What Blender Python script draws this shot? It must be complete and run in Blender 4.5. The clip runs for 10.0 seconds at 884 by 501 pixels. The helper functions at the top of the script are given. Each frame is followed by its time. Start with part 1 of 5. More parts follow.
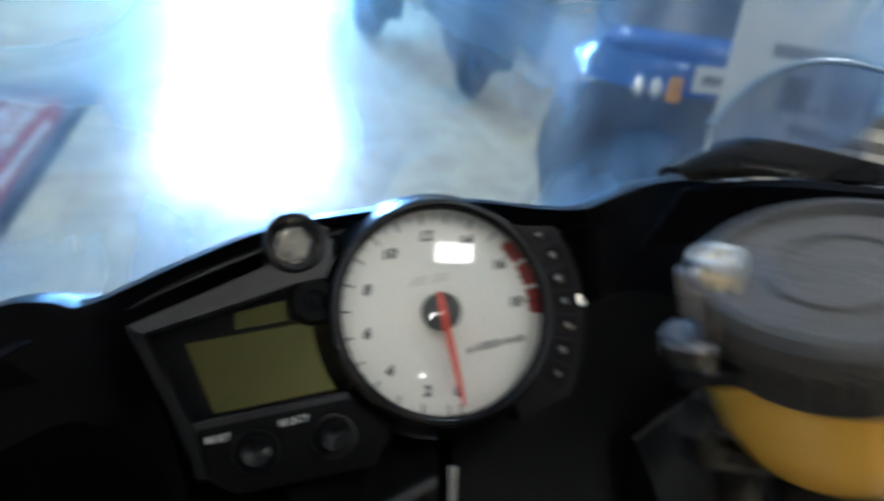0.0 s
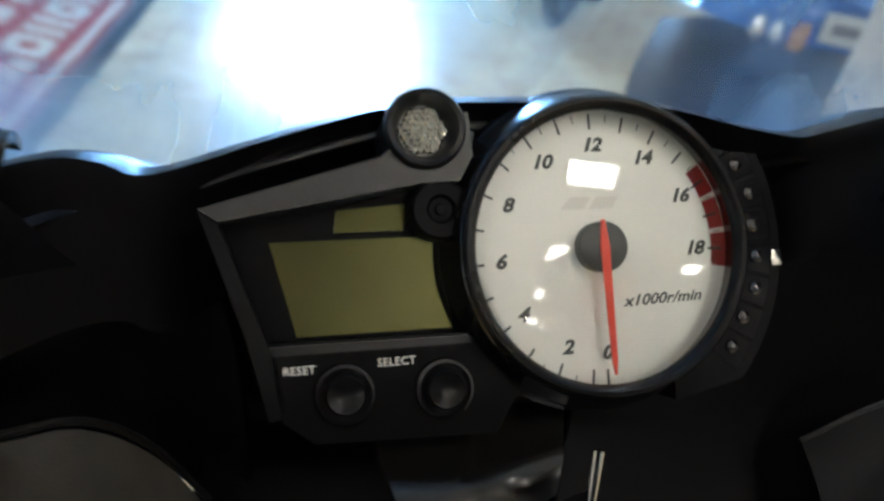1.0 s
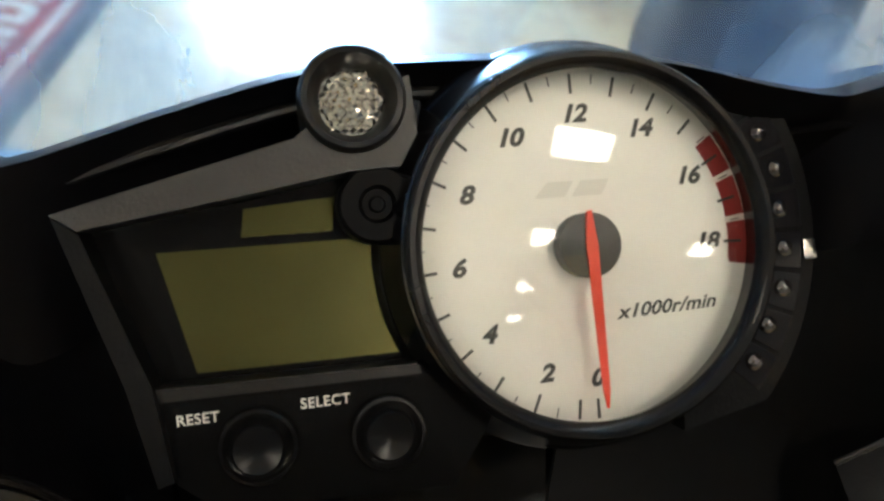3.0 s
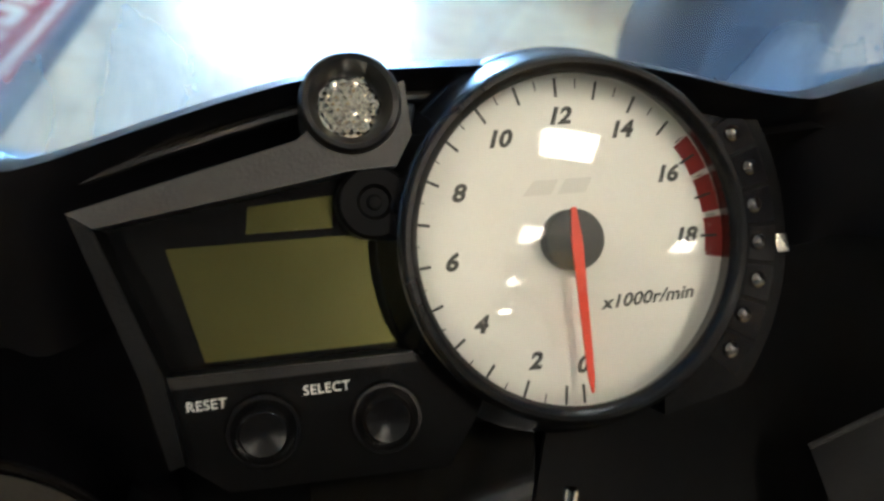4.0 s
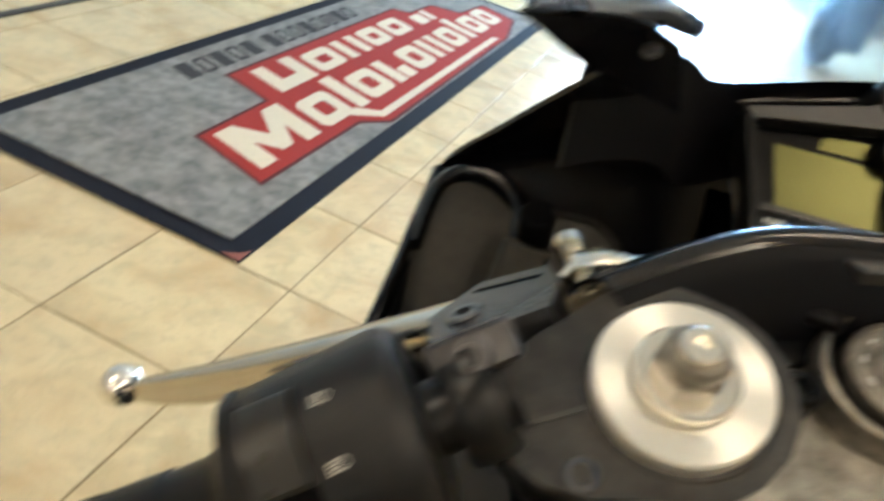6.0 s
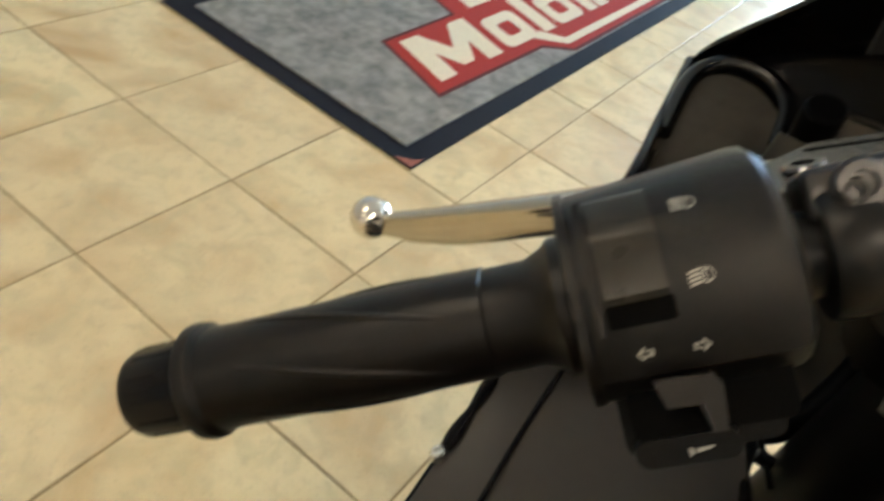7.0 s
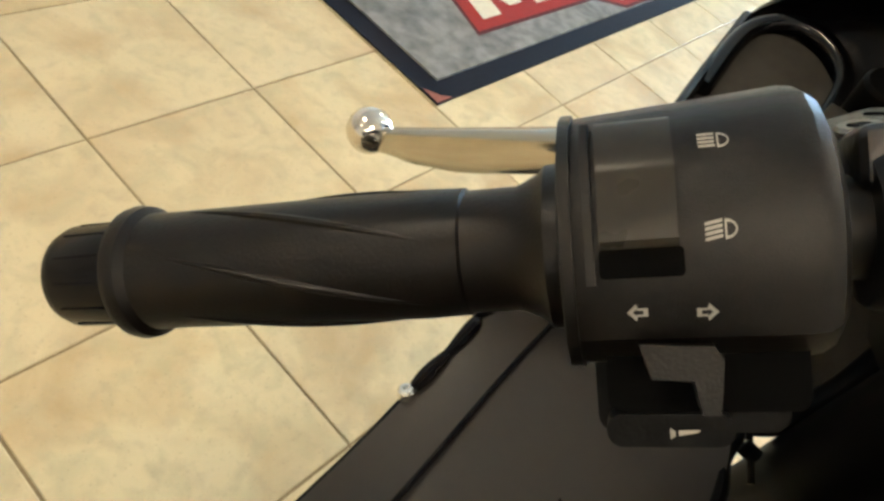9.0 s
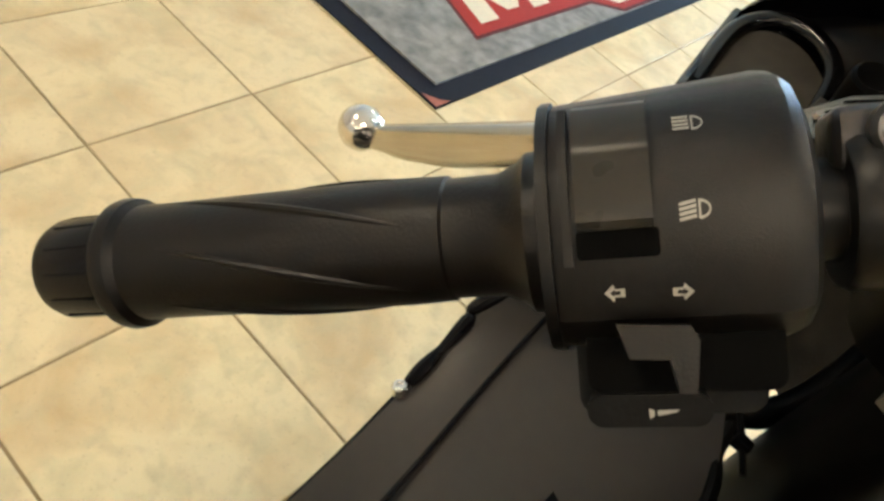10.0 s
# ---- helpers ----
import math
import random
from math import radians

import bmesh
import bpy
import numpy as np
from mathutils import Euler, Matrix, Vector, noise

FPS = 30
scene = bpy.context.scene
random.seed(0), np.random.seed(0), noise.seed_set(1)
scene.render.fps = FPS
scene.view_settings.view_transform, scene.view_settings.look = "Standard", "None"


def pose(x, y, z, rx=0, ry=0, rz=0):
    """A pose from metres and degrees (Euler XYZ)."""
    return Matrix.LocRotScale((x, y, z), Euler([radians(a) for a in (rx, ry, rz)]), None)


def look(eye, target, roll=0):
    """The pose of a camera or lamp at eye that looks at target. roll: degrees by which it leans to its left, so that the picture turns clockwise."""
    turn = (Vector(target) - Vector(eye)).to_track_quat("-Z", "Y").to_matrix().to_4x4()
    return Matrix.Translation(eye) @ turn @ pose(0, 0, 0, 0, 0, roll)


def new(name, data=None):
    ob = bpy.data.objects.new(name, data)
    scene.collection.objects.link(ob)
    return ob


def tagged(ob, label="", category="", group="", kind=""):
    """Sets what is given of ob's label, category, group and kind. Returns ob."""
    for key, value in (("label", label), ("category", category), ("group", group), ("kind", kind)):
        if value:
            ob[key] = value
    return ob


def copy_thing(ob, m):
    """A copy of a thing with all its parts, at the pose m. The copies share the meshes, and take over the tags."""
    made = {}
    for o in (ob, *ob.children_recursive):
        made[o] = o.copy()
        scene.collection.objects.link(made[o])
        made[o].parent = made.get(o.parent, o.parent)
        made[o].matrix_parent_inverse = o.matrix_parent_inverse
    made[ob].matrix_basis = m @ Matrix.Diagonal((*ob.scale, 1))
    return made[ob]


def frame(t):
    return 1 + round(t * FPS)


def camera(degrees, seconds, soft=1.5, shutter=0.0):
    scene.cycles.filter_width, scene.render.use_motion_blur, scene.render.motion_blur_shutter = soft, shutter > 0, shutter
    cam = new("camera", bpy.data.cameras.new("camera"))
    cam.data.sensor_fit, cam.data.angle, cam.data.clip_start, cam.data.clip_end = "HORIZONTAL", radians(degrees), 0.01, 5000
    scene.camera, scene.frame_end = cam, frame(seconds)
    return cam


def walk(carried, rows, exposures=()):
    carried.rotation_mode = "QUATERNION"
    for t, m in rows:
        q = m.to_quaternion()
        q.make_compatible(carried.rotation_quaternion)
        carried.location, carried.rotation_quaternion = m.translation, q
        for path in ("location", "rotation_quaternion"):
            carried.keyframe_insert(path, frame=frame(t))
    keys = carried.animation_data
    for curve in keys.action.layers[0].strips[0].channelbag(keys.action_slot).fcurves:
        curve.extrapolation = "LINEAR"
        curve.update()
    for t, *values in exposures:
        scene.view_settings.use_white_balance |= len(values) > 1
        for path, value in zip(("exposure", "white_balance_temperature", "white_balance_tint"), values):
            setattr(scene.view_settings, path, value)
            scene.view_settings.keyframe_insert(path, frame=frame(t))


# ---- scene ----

# ======== camera and its walk ========
cam = camera(63.5, 10.0, soft=2.8, shutter=0.7)
PATH = [
    (0, (0.1080, -0.9050, 1.1150), (0.1836, -0.6396, 0.9739), 5.60),
    (0.2, (0.0860, -0.8760, 1.1080), (0.1581, -0.6252, 0.9679), 8.30),
    (0.5, (0.0819, -0.8603, 1.0871), (0.1448, -0.6062, 0.9406), 8.71),
    (1, (0.0874, -0.8325, 1.0647), (0.1420, -0.5874, 0.9005), 11.69),
    (1.5, (0.1048, -0.8083, 1.0617), (0.1601, -0.5708, 0.8870), 11.17),
    (2, (0.1109, -0.7905, 1.0527), (0.1667, -0.5566, 0.8732), 11.23),
    (3.5, (0.1147, -0.7822, 1.0473), (0.1671, -0.5465, 0.8694), 10.04),
    (4, (0.1114, -0.7927, 1.0530), (0.1681, -0.5576, 0.8755), 10.58),
    (4.5, (0.0939, -0.8350, 1.0687), (0.1442, -0.5945, 0.8965), 10.67),
    (4.7, (0.0785, -0.8635, 1.0680), (0.1254, -0.6150, 0.9066), 11.50),
    (5, (0.0726, -0.9157, 1.0740), (0.0861, -0.6612, 0.9159), 11.16),
    (5.2, (0.0470, -0.9412, 1.0673), (0.0506, -0.6845, 0.9121), 12.52),
    (5.5, (0.0295, -0.9798, 1.0629), (0.0053, -0.7260, 0.9048), 12.60),
    (5.8, (0.0184, -1.0076, 1.0520), (-0.0244, -0.7576, 0.8919), 15.12),
    (6, (0.0049, -1.0215, 1.0382), (-0.0470, -0.7746, 0.8757), 17.56),
    (6.2, (-0.0113, -1.0336, 1.0251), (-0.0718, -0.7932, 0.8561), 18.56),
    (7.3, (-0.0284, -1.0481, 0.9709), (-0.1222, -0.8491, 0.7670), 20.12),
    (7.5, (-0.0275, -1.0438, 0.9632), (-0.1221, -0.8485, 0.7561), 20.80),
    (8, (-0.0228, -1.0304, 0.9647), (-0.1078, -0.8363, 0.7524), 24.43),
    (8.5, (-0.0235, -1.0258, 0.9662), (-0.1024, -0.8322, 0.7510), 27.28),
    (9, (-0.0249, -1.0267, 0.9663), (-0.1044, -0.8323, 0.7521), 28.70),
    (9.5, (-0.0228, -1.0271, 0.9664), (-0.1037, -0.8321, 0.7532), 28.10),
    (10, (-0.0185, -1.0272, 0.9666), (-0.1000, -0.8323, 0.7537), 27.91),
]
EXPO = [(0.0, 1.33, 4780, 10), (1.0, 1.56, 5080, 10), (3.0, 1.86, 5500, 10), (4.5, 1.90, 5450, 10), (5.3, 2.12, 5720, 10), (5.65, 2.26, 5850, 10), (6.2, 1.66, 5950, 10), (7.3, 1.62, 6100, 10), (9.0, 1.92, 6150, 10), (10.0, 2.02, 6150, 10)]
walk(cam, [(t, look(eye, target, roll)) for t, eye, target, roll in PATH], EXPO)

# ======== world and sun ========
SUN_EL, SUN_AZ = 24.0, 0.0
world = bpy.data.worlds.new("world")
scene.world = world
world.use_nodes = True
wn = world.node_tree.nodes
sky = wn.new("ShaderNodeTexSky")
sky.sky_type = "NISHITA"
sky.sun_disc = False
sky.sun_elevation = radians(SUN_EL)
sky.sun_rotation = radians(0)
world.node_tree.links.new(sky.outputs["Color"], wn["Background"].inputs["Color"])
wn["Background"].inputs["Strength"].default_value = 0.12
sun_data = bpy.data.lights.new("sun", "SUN")
sun_data.energy, sun_data.angle, sun_data.color = 5.0, radians(4.0), (1.0, 0.97, 0.92)
sun = new("sun", sun_data)
sun.matrix_world = look((0, 20, 20 * math.tan(radians(SUN_EL))), (0, 0, 0))


# ======== materials ========
def mat(name, base, rough=0.5, metal=0.0, grain=0.0, scale=60.0, bump=0.0, bscale=200.0, second=None, coat=0.0, spec=0.5, detail=4.0, blotch=0.0, bl_scale=6.0, rvar=0.0):
    """A painted or moulded surface: base colour with fine grain, broad blotches and relief."""
    m = bpy.data.materials.new(name)
    m.use_nodes = True
    nt = m.node_tree
    b = nt.nodes["Principled BSDF"]
    b.inputs["Roughness"].default_value = rough
    b.inputs["Metallic"].default_value = metal
    b.inputs["Coat Weight"].default_value = coat
    b.inputs["Specular IOR Level"].default_value = spec
    geo = nt.nodes.new("ShaderNodeTexCoord")
    col = (*base, 1)
    if grain or blotch:
        n1 = nt.nodes.new("ShaderNodeTexNoise")
        n1.inputs["Scale"].default_value = scale
        n1.inputs["Detail"].default_value = detail
        nt.links.new(geo.outputs["Object"], n1.inputs["Vector"])
        n2 = nt.nodes.new("ShaderNodeTexNoise")
        n2.inputs["Scale"].default_value = bl_scale
        n2.inputs["Detail"].default_value = 3
        nt.links.new(geo.outputs["Object"], n2.inputs["Vector"])
        mx = nt.nodes.new("ShaderNodeMix")
        mx.data_type = "RGBA"
        o = second or tuple(c * 0.55 for c in base)
        mx.inputs[6].default_value, mx.inputs[7].default_value = col, (*o, 1)
        r = nt.nodes.new("ShaderNodeMapRange")
        r.inputs[1].default_value, r.inputs[2].default_value = 0.35, 0.7
        r.inputs[3].default_value, r.inputs[4].default_value = 0.0, grain
        nt.links.new(n1.outputs["Fac"], r.inputs[0])
        r2 = nt.nodes.new("ShaderNodeMapRange")
        r2.inputs[1].default_value, r2.inputs[2].default_value = 0.4, 0.7
        r2.inputs[3].default_value, r2.inputs[4].default_value = 0.0, blotch
        nt.links.new(n2.outputs["Fac"], r2.inputs[0])
        ad = nt.nodes.new("ShaderNodeMath")
        ad.use_clamp = True
        nt.links.new(r.outputs[0], ad.inputs[0])
        nt.links.new(r2.outputs[0], ad.inputs[1])
        nt.links.new(ad.outputs[0], mx.inputs[0])
        nt.links.new(mx.outputs[2], b.inputs["Base Color"])
        if rvar:
            r3 = nt.nodes.new("ShaderNodeMapRange")
            r3.inputs[1].default_value, r3.inputs[2].default_value = 0.3, 0.7
            r3.inputs[3].default_value, r3.inputs[4].default_value = max(0.02, rough - rvar), min(1, rough + rvar)
            nt.links.new(n2.outputs["Fac"], r3.inputs[0])
            nt.links.new(r3.outputs[0], b.inputs["Roughness"])
    else:
        b.inputs["Base Color"].default_value = col
    if bump:
        n3 = nt.nodes.new("ShaderNodeTexNoise")
        n3.inputs["Scale"].default_value = bscale
        n3.inputs["Detail"].default_value = 5
        nt.links.new(geo.outputs["Object"], n3.inputs["Vector"])
        bp = nt.nodes.new("ShaderNodeBump")
        bp.inputs["Strength"].default_value = bump
        bp.inputs["Distance"].default_value = 0.001
        nt.links.new(n3.outputs["Fac"], bp.inputs["Height"])
        nt.links.new(bp.outputs["Normal"], b.inputs["Normal"])
    return m


def clear(name, tint, gloss=0.06, haze=0.0, blur=0.0, rough=0.02, haze_col=(0.8, 0.85, 0.9)):
    """Thin clear sheet: what is behind shows through, with a mirror film that grows at a slant, and dust; tinted haze
    and wide scatter also imitate bloom.
    """
    m = bpy.data.materials.new(name)
    m.use_nodes = True
    nt = m.node_tree
    nt.nodes.remove(nt.nodes["Principled BSDF"])
    out = nt.nodes["Material Output"]
    tr = nt.nodes.new("ShaderNodeBsdfTransparent")
    tr.inputs[0].default_value = (*tint, 1)
    if blur:
        rf = nt.nodes.new("ShaderNodeBsdfRefraction")
        rf.inputs["Color"].default_value = (*tint, 1)
        rf.inputs["Roughness"].default_value, rf.inputs["IOR"].default_value = blur, 1.05
        # blue-tinted wide scatter, mottled like smears: lens bloom built into the sheet
        wide = nt.nodes.new("ShaderNodeBsdfRefraction")
        wide.inputs["Color"].default_value = (tint[0] * 0.72, tint[1] * 0.88, tint[2], 1)
        wide.inputs["Roughness"].default_value, wide.inputs["IOR"].default_value = 1.0, 1.07
        bloom_smear = nt.nodes.new("ShaderNodeTexNoise")
        bloom_smear.inputs["Scale"].default_value, bloom_smear.inputs["Detail"].default_value = 11, 6
        bloom_smear.inputs["Distortion"].default_value = 0.8
        where = nt.nodes.new("ShaderNodeTexCoord")
        nt.links.new(where.outputs["Object"], bloom_smear.inputs["Vector"])
        amount = nt.nodes.new("ShaderNodeMapRange")
        amount.inputs[1].default_value, amount.inputs[2].default_value = 0.44, 0.64
        amount.inputs[3].default_value, amount.inputs[4].default_value = 0.05, 0.44
        nt.links.new(bloom_smear.outputs["Fac"], amount.inputs[0])
        bl = nt.nodes.new("ShaderNodeMixShader")
        nt.links.new(amount.outputs[0], bl.inputs[0])
        nt.links.new(rf.outputs[0], bl.inputs[1])
        nt.links.new(wide.outputs[0], bl.inputs[2])
        tr = bl
    gl = nt.nodes.new("ShaderNodeBsdfGlossy")
    gl.inputs["Roughness"].default_value = rough
    fr = nt.nodes.new("ShaderNodeFresnel")
    fr.inputs[0].default_value = 1.45
    mix = nt.nodes.new("ShaderNodeMixShader")
    sc = nt.nodes.new("ShaderNodeMath")
    sc.operation = "MULTIPLY"
    sc.inputs[1].default_value = gloss / 0.04
    nt.links.new(fr.outputs[0], sc.inputs[0])
    nt.links.new(sc.outputs[0], mix.inputs[0])
    nt.links.new(tr.outputs[0], mix.inputs[1])
    nt.links.new(gl.outputs[0], mix.inputs[2])
    last = mix if gloss else tr
    if haze:
        df = nt.nodes.new("ShaderNodeBsdfTranslucent")
        df.inputs[0].default_value = (*haze_col, 1)
        nz = nt.nodes.new("ShaderNodeTexNoise")
        nz.inputs["Scale"].default_value = 11
        nz.inputs["Detail"].default_value = 7
        nz.inputs["Distortion"].default_value = 0.6
        cd = nt.nodes.new("ShaderNodeTexCoord")
        nt.links.new(cd.outputs["Object"], nz.inputs["Vector"])
        mr = nt.nodes.new("ShaderNodeMapRange")
        mr.inputs[1].default_value, mr.inputs[2].default_value = 0.3, 0.75
        mr.inputs[3].default_value, mr.inputs[4].default_value = haze * 0.15, haze * 1.9
        nt.links.new(nz.outputs["Fac"], mr.inputs[0])
        m2 = nt.nodes.new("ShaderNodeMixShader")
        nt.links.new(mr.outputs[0], m2.inputs[0])
        nt.links.new(last.outputs[0], m2.inputs[1])
        nt.links.new(df.outputs[0], m2.inputs[2])
        last = m2
    nt.links.new(last.outputs[0], out.inputs[0])
    return m


def glow(name, col, strength):
    m = bpy.data.materials.new(name)
    m.use_nodes = True
    b = m.node_tree.nodes["Principled BSDF"]
    b.inputs["Base Color"].default_value = (*col, 1)
    b.inputs["Emission Color"].default_value = (*col, 1)
    b.inputs["Emission Strength"].default_value = strength
    return m


def tile_mat():
    """Cream travertine-look ceramic with tan clouds, fine veins and pits; each tile its own tone."""
    m = bpy.data.materials.new("travertine_tile")
    m.use_nodes = True
    nt = m.node_tree
    b = nt.nodes["Principled BSDF"]
    geo = nt.nodes.new("ShaderNodeNewGeometry")
    info = nt.nodes.new("ShaderNodeObjectInfo")
    off = nt.nodes.new("ShaderNodeVectorMath")
    off.operation = "MULTIPLY_ADD"
    comb = nt.nodes.new("ShaderNodeCombineXYZ")
    for k in range(3):
        nt.links.new(info.outputs["Random"], comb.inputs[k])
    off.inputs[1].default_value = (37, 53, 11)
    nt.links.new(comb.outputs[0], off.inputs[0])
    nt.links.new(geo.outputs["Position"], off.inputs[2])

    def noise_node(scale, detail, lo, hi, dist=0.0):
        n = nt.nodes.new("ShaderNodeTexNoise")
        n.inputs["Scale"].default_value, n.inputs["Detail"].default_value = scale, detail
        n.inputs["Distortion"].default_value = dist
        nt.links.new(off.outputs[0], n.inputs["Vector"])
        r = nt.nodes.new("ShaderNodeMapRange")
        r.inputs[1].default_value, r.inputs[2].default_value = lo, hi
        nt.links.new(n.outputs["Fac"], r.inputs[0])
        return r

    def mix(a, bcol, fac):
        x = nt.nodes.new("ShaderNodeMix")
        x.data_type = "RGBA"
        for sock, v in ((6, a), (7, bcol)):
            if isinstance(v, tuple):
                x.inputs[sock].default_value = (*v, 1)
            else:
                nt.links.new(v, x.inputs[sock])
        nt.links.new(fac, x.inputs[0])
        return x.outputs[2]

    cloud = noise_node(5.0, 9, 0.45, 0.72, 0.6)
    vein = noise_node(34.0, 8, 0.50, 0.78, 0.25)
    pit = noise_node(160.0, 3, 0.60, 0.72)
    c = mix((0.685, 0.58, 0.352), (0.46, 0.32, 0.155), cloud.outputs[0])
    green = noise_node(13.0, 8, 0.48, 0.66, 0.9)
    gm = nt.nodes.new("ShaderNodeMath")
    gm.operation = "MULTIPLY"
    gm.inputs[1].default_value = 0.55
    nt.links.new(green.outputs[0], gm.inputs[0])
    c = mix(c, (0.47, 0.42, 0.25), gm.outputs[0])
    half = nt.nodes.new("ShaderNodeMath")
    half.operation = "MULTIPLY"
    half.inputs[1].default_value = 0.5
    nt.links.new(vein.outputs[0], half.inputs[0])
    c = mix(c, (0.42, 0.34, 0.21), half.outputs[0])
    h2 = nt.nodes.new("ShaderNodeMath")
    h2.operation = "MULTIPLY"
    h2.inputs[1].default_value = 0.3
    nt.links.new(pit.outputs[0], h2.inputs[0])
    c = mix(c, (0.33, 0.26, 0.15), h2.outputs[0])
    tone = nt.nodes.new("ShaderNodeMapRange")
    tone.inputs[3].default_value, tone.inputs[4].default_value = 0.0, 0.32
    nt.links.new(info.outputs["Random"], tone.inputs[0])
    c = mix(c, (0.50, 0.37, 0.23), tone.outputs[0])
    nt.links.new(c, b.inputs["Base Color"])
    rr = nt.nodes.new("ShaderNodeMapRange")
    rr.inputs[3].default_value, rr.inputs[4].default_value = 0.42, 0.56
    nt.links.new(cloud.outputs[0], rr.inputs[0])
    nt.links.new(rr.outputs[0], b.inputs["Roughness"])
    bp = nt.nodes.new("ShaderNodeBump")
    bp.inputs["Strength"].default_value, bp.inputs["Distance"].default_value = 0.12, 0.002
    nt.links.new(vein.outputs[0], bp.inputs["Height"])
    nt.links.new(bp.outputs["Normal"], b.inputs["Normal"])
    return m


M_TILE = tile_mat()
M_GROUT = mat("grout", (0.28, 0.205, 0.105), 0.9, grain=0.5, scale=90)
M_BLACK = mat("black_plastic", (0.0018, 0.0018, 0.0020), 0.4, spec=0.10, grain=0.5, scale=300, bump=0.15, bscale=900, second=(0.005, 0.005, 0.0047), rvar=0.08, blotch=0.3)
M_GLOSS = mat("gloss_black", (0.0044, 0.0042, 0.0052), 0.24, coat=0.0, spec=0.16, grain=0.3, scale=40, second=(0.005, 0.005, 0.006))
M_SATIN = mat("satin_black_metal", (0.004, 0.0038, 0.0036), 0.33, spec=0.28, grain=0.4, scale=200, bump=0.1, bscale=700, second=(0.011, 0.010, 0.009), rvar=0.06, blotch=0.3)
M_RUBBER = mat("rubber", (0.0027, 0.0021, 0.0018), 0.36, spec=0.30, grain=0.5, scale=150, bump=0.15, bscale=1200, second=(0.008, 0.0062, 0.0053), blotch=0.4, rvar=0.05)
M_SWITCH = mat("switch_plastic", (0.0033, 0.0028, 0.0025), 0.33, spec=0.32, grain=0.4, scale=500, bump=0.2, bscale=2500, second=(0.011, 0.0093, 0.008), blotch=0.35, bl_scale=40, rvar=0.05)
M_BUTTON = mat("grey_button", (0.028, 0.0255, 0.021), 0.3, spec=0.4, grain=0.35, scale=160, blotch=0.4, bl_scale=60, second=(0.010, 0.009, 0.0075), rvar=0.06)
M_CHROME = mat("polished_alloy", (0.80, 0.77, 0.72), 0.16, metal=1.0, grain=0.3, scale=90, second=(0.6, 0.57, 0.52), rvar=0.06)
M_LEVER = mat("lever_alloy", (0.52, 0.49, 0.43), 0.17, metal=1.0, grain=0.4, scale=70, second=(0.42, 0.40, 0.35), rvar=0.05)
M_ALLOY = mat("machined_alloy", (0.90, 0.86, 0.76), 0.22, metal=0.95, grain=0.3, scale=120, bump=0.1, bscale=800, second=(0.66, 0.62, 0.54))
M_IGN = mat("worn_lock_metal", (0.29, 0.265, 0.225), 0.36, metal=0.9, grain=0.7, scale=160, bump=0.4, bscale=300, second=(0.07, 0.065, 0.055), rvar=0.1)
M_CAST = mat("cast_metal", (0.50, 0.465, 0.40), 0.42, metal=0.85, grain=0.7, scale=110, bump=0.8, bscale=220, second=(0.15, 0.14, 0.12), blotch=0.35, bl_scale=45)
M_BRASS = mat("zinc_brass", (0.80, 0.78, 0.72), 0.22, metal=1.0, grain=0.4, scale=200, second=(0.45, 0.38, 0.22))
M_DIAL = mat("dial_white", (0.80, 0.79, 0.74), 0.5, grain=0.12, scale=40, blotch=0.15, bl_scale=20, second=(0.70, 0.69, 0.63))
M_INK = mat("dial_ink", (0.045, 0.043, 0.038), 0.6)
# near-black that carries the shade of wells, slots and grooves in its colour
M_RECESS = mat("recess_shade", (0.0012, 0.0012, 0.0012), 0.7, spec=0.05)
M_MARK = mat("white_print", (0.78, 0.76, 0.70), 0.6, grain=0.2, scale=400)
M_RED = mat("red_print", (0.27, 0.022, 0.016), 0.55, grain=0.2, scale=300)
M_NEEDLE = mat("needle_red", (0.75, 0.07, 0.03), 0.4)
M_HUB = mat("hub_grey", (0.06, 0.06, 0.058), 0.5, grain=0.3, scale=200)
M_LOGO = mat("pale_grey_print", (0.68, 0.67, 0.62), 0.5)
M_BEZEL = mat("bezel_black", (0.004, 0.004, 0.0042), 0.25, spec=0.22, grain=0.15, scale=200, second=(0.012, 0.011, 0.010), blotch=0.3, rvar=0.05)
M_SKIRT = mat("glossy_bezel_side", (0.003, 0.003, 0.0033), 0.22, spec=0.6, grain=0.3, scale=200, second=(0.007, 0.007, 0.007))
M_PERCH = mat("smoked_alloy", (0.17, 0.17, 0.18), 0.2, metal=1.0, grain=0.4, scale=120, second=(0.08, 0.08, 0.085), rvar=0.06)
M_ACRYLIC = mat("acrylic_edge", (0.30, 0.42, 0.55), 0.2, spec=0.7)
M_LID = mat("scuffed_lid", (0.017, 0.0165, 0.015), 0.42, spec=0.5, grain=0.8, scale=90, bump=0.5, bscale=500, second=(0.045, 0.042, 0.037), blotch=0.6, bl_scale=30, rvar=0.12)
M_LCD = mat("lcd_olive", (0.056, 0.055, 0.018), 0.3, metal=0.85, spec=0.3, grain=0.15, scale=30, blotch=0.25, bl_scale=15)
M_LENS = mat("faceted_lens", (0.70, 0.685, 0.64), 0.05, metal=0.9)
M_GLASS = clear("clear_lens", (0.97, 0.98, 0.97), gloss=0.05)
# blue haze colour adds bloom glow on top of the sheet's own haze
M_SCREEN = clear("windscreen_acrylic", (0.88, 0.93, 0.985), gloss=0.0, haze=0.06, blur=0.26, haze_col=(0.45, 0.68, 1.0))
M_WING = clear("wing_acrylic", (0.60, 0.64, 0.70), gloss=0.05, haze=0.03, rough=0.06, haze_col=(0.6, 0.72, 0.9))
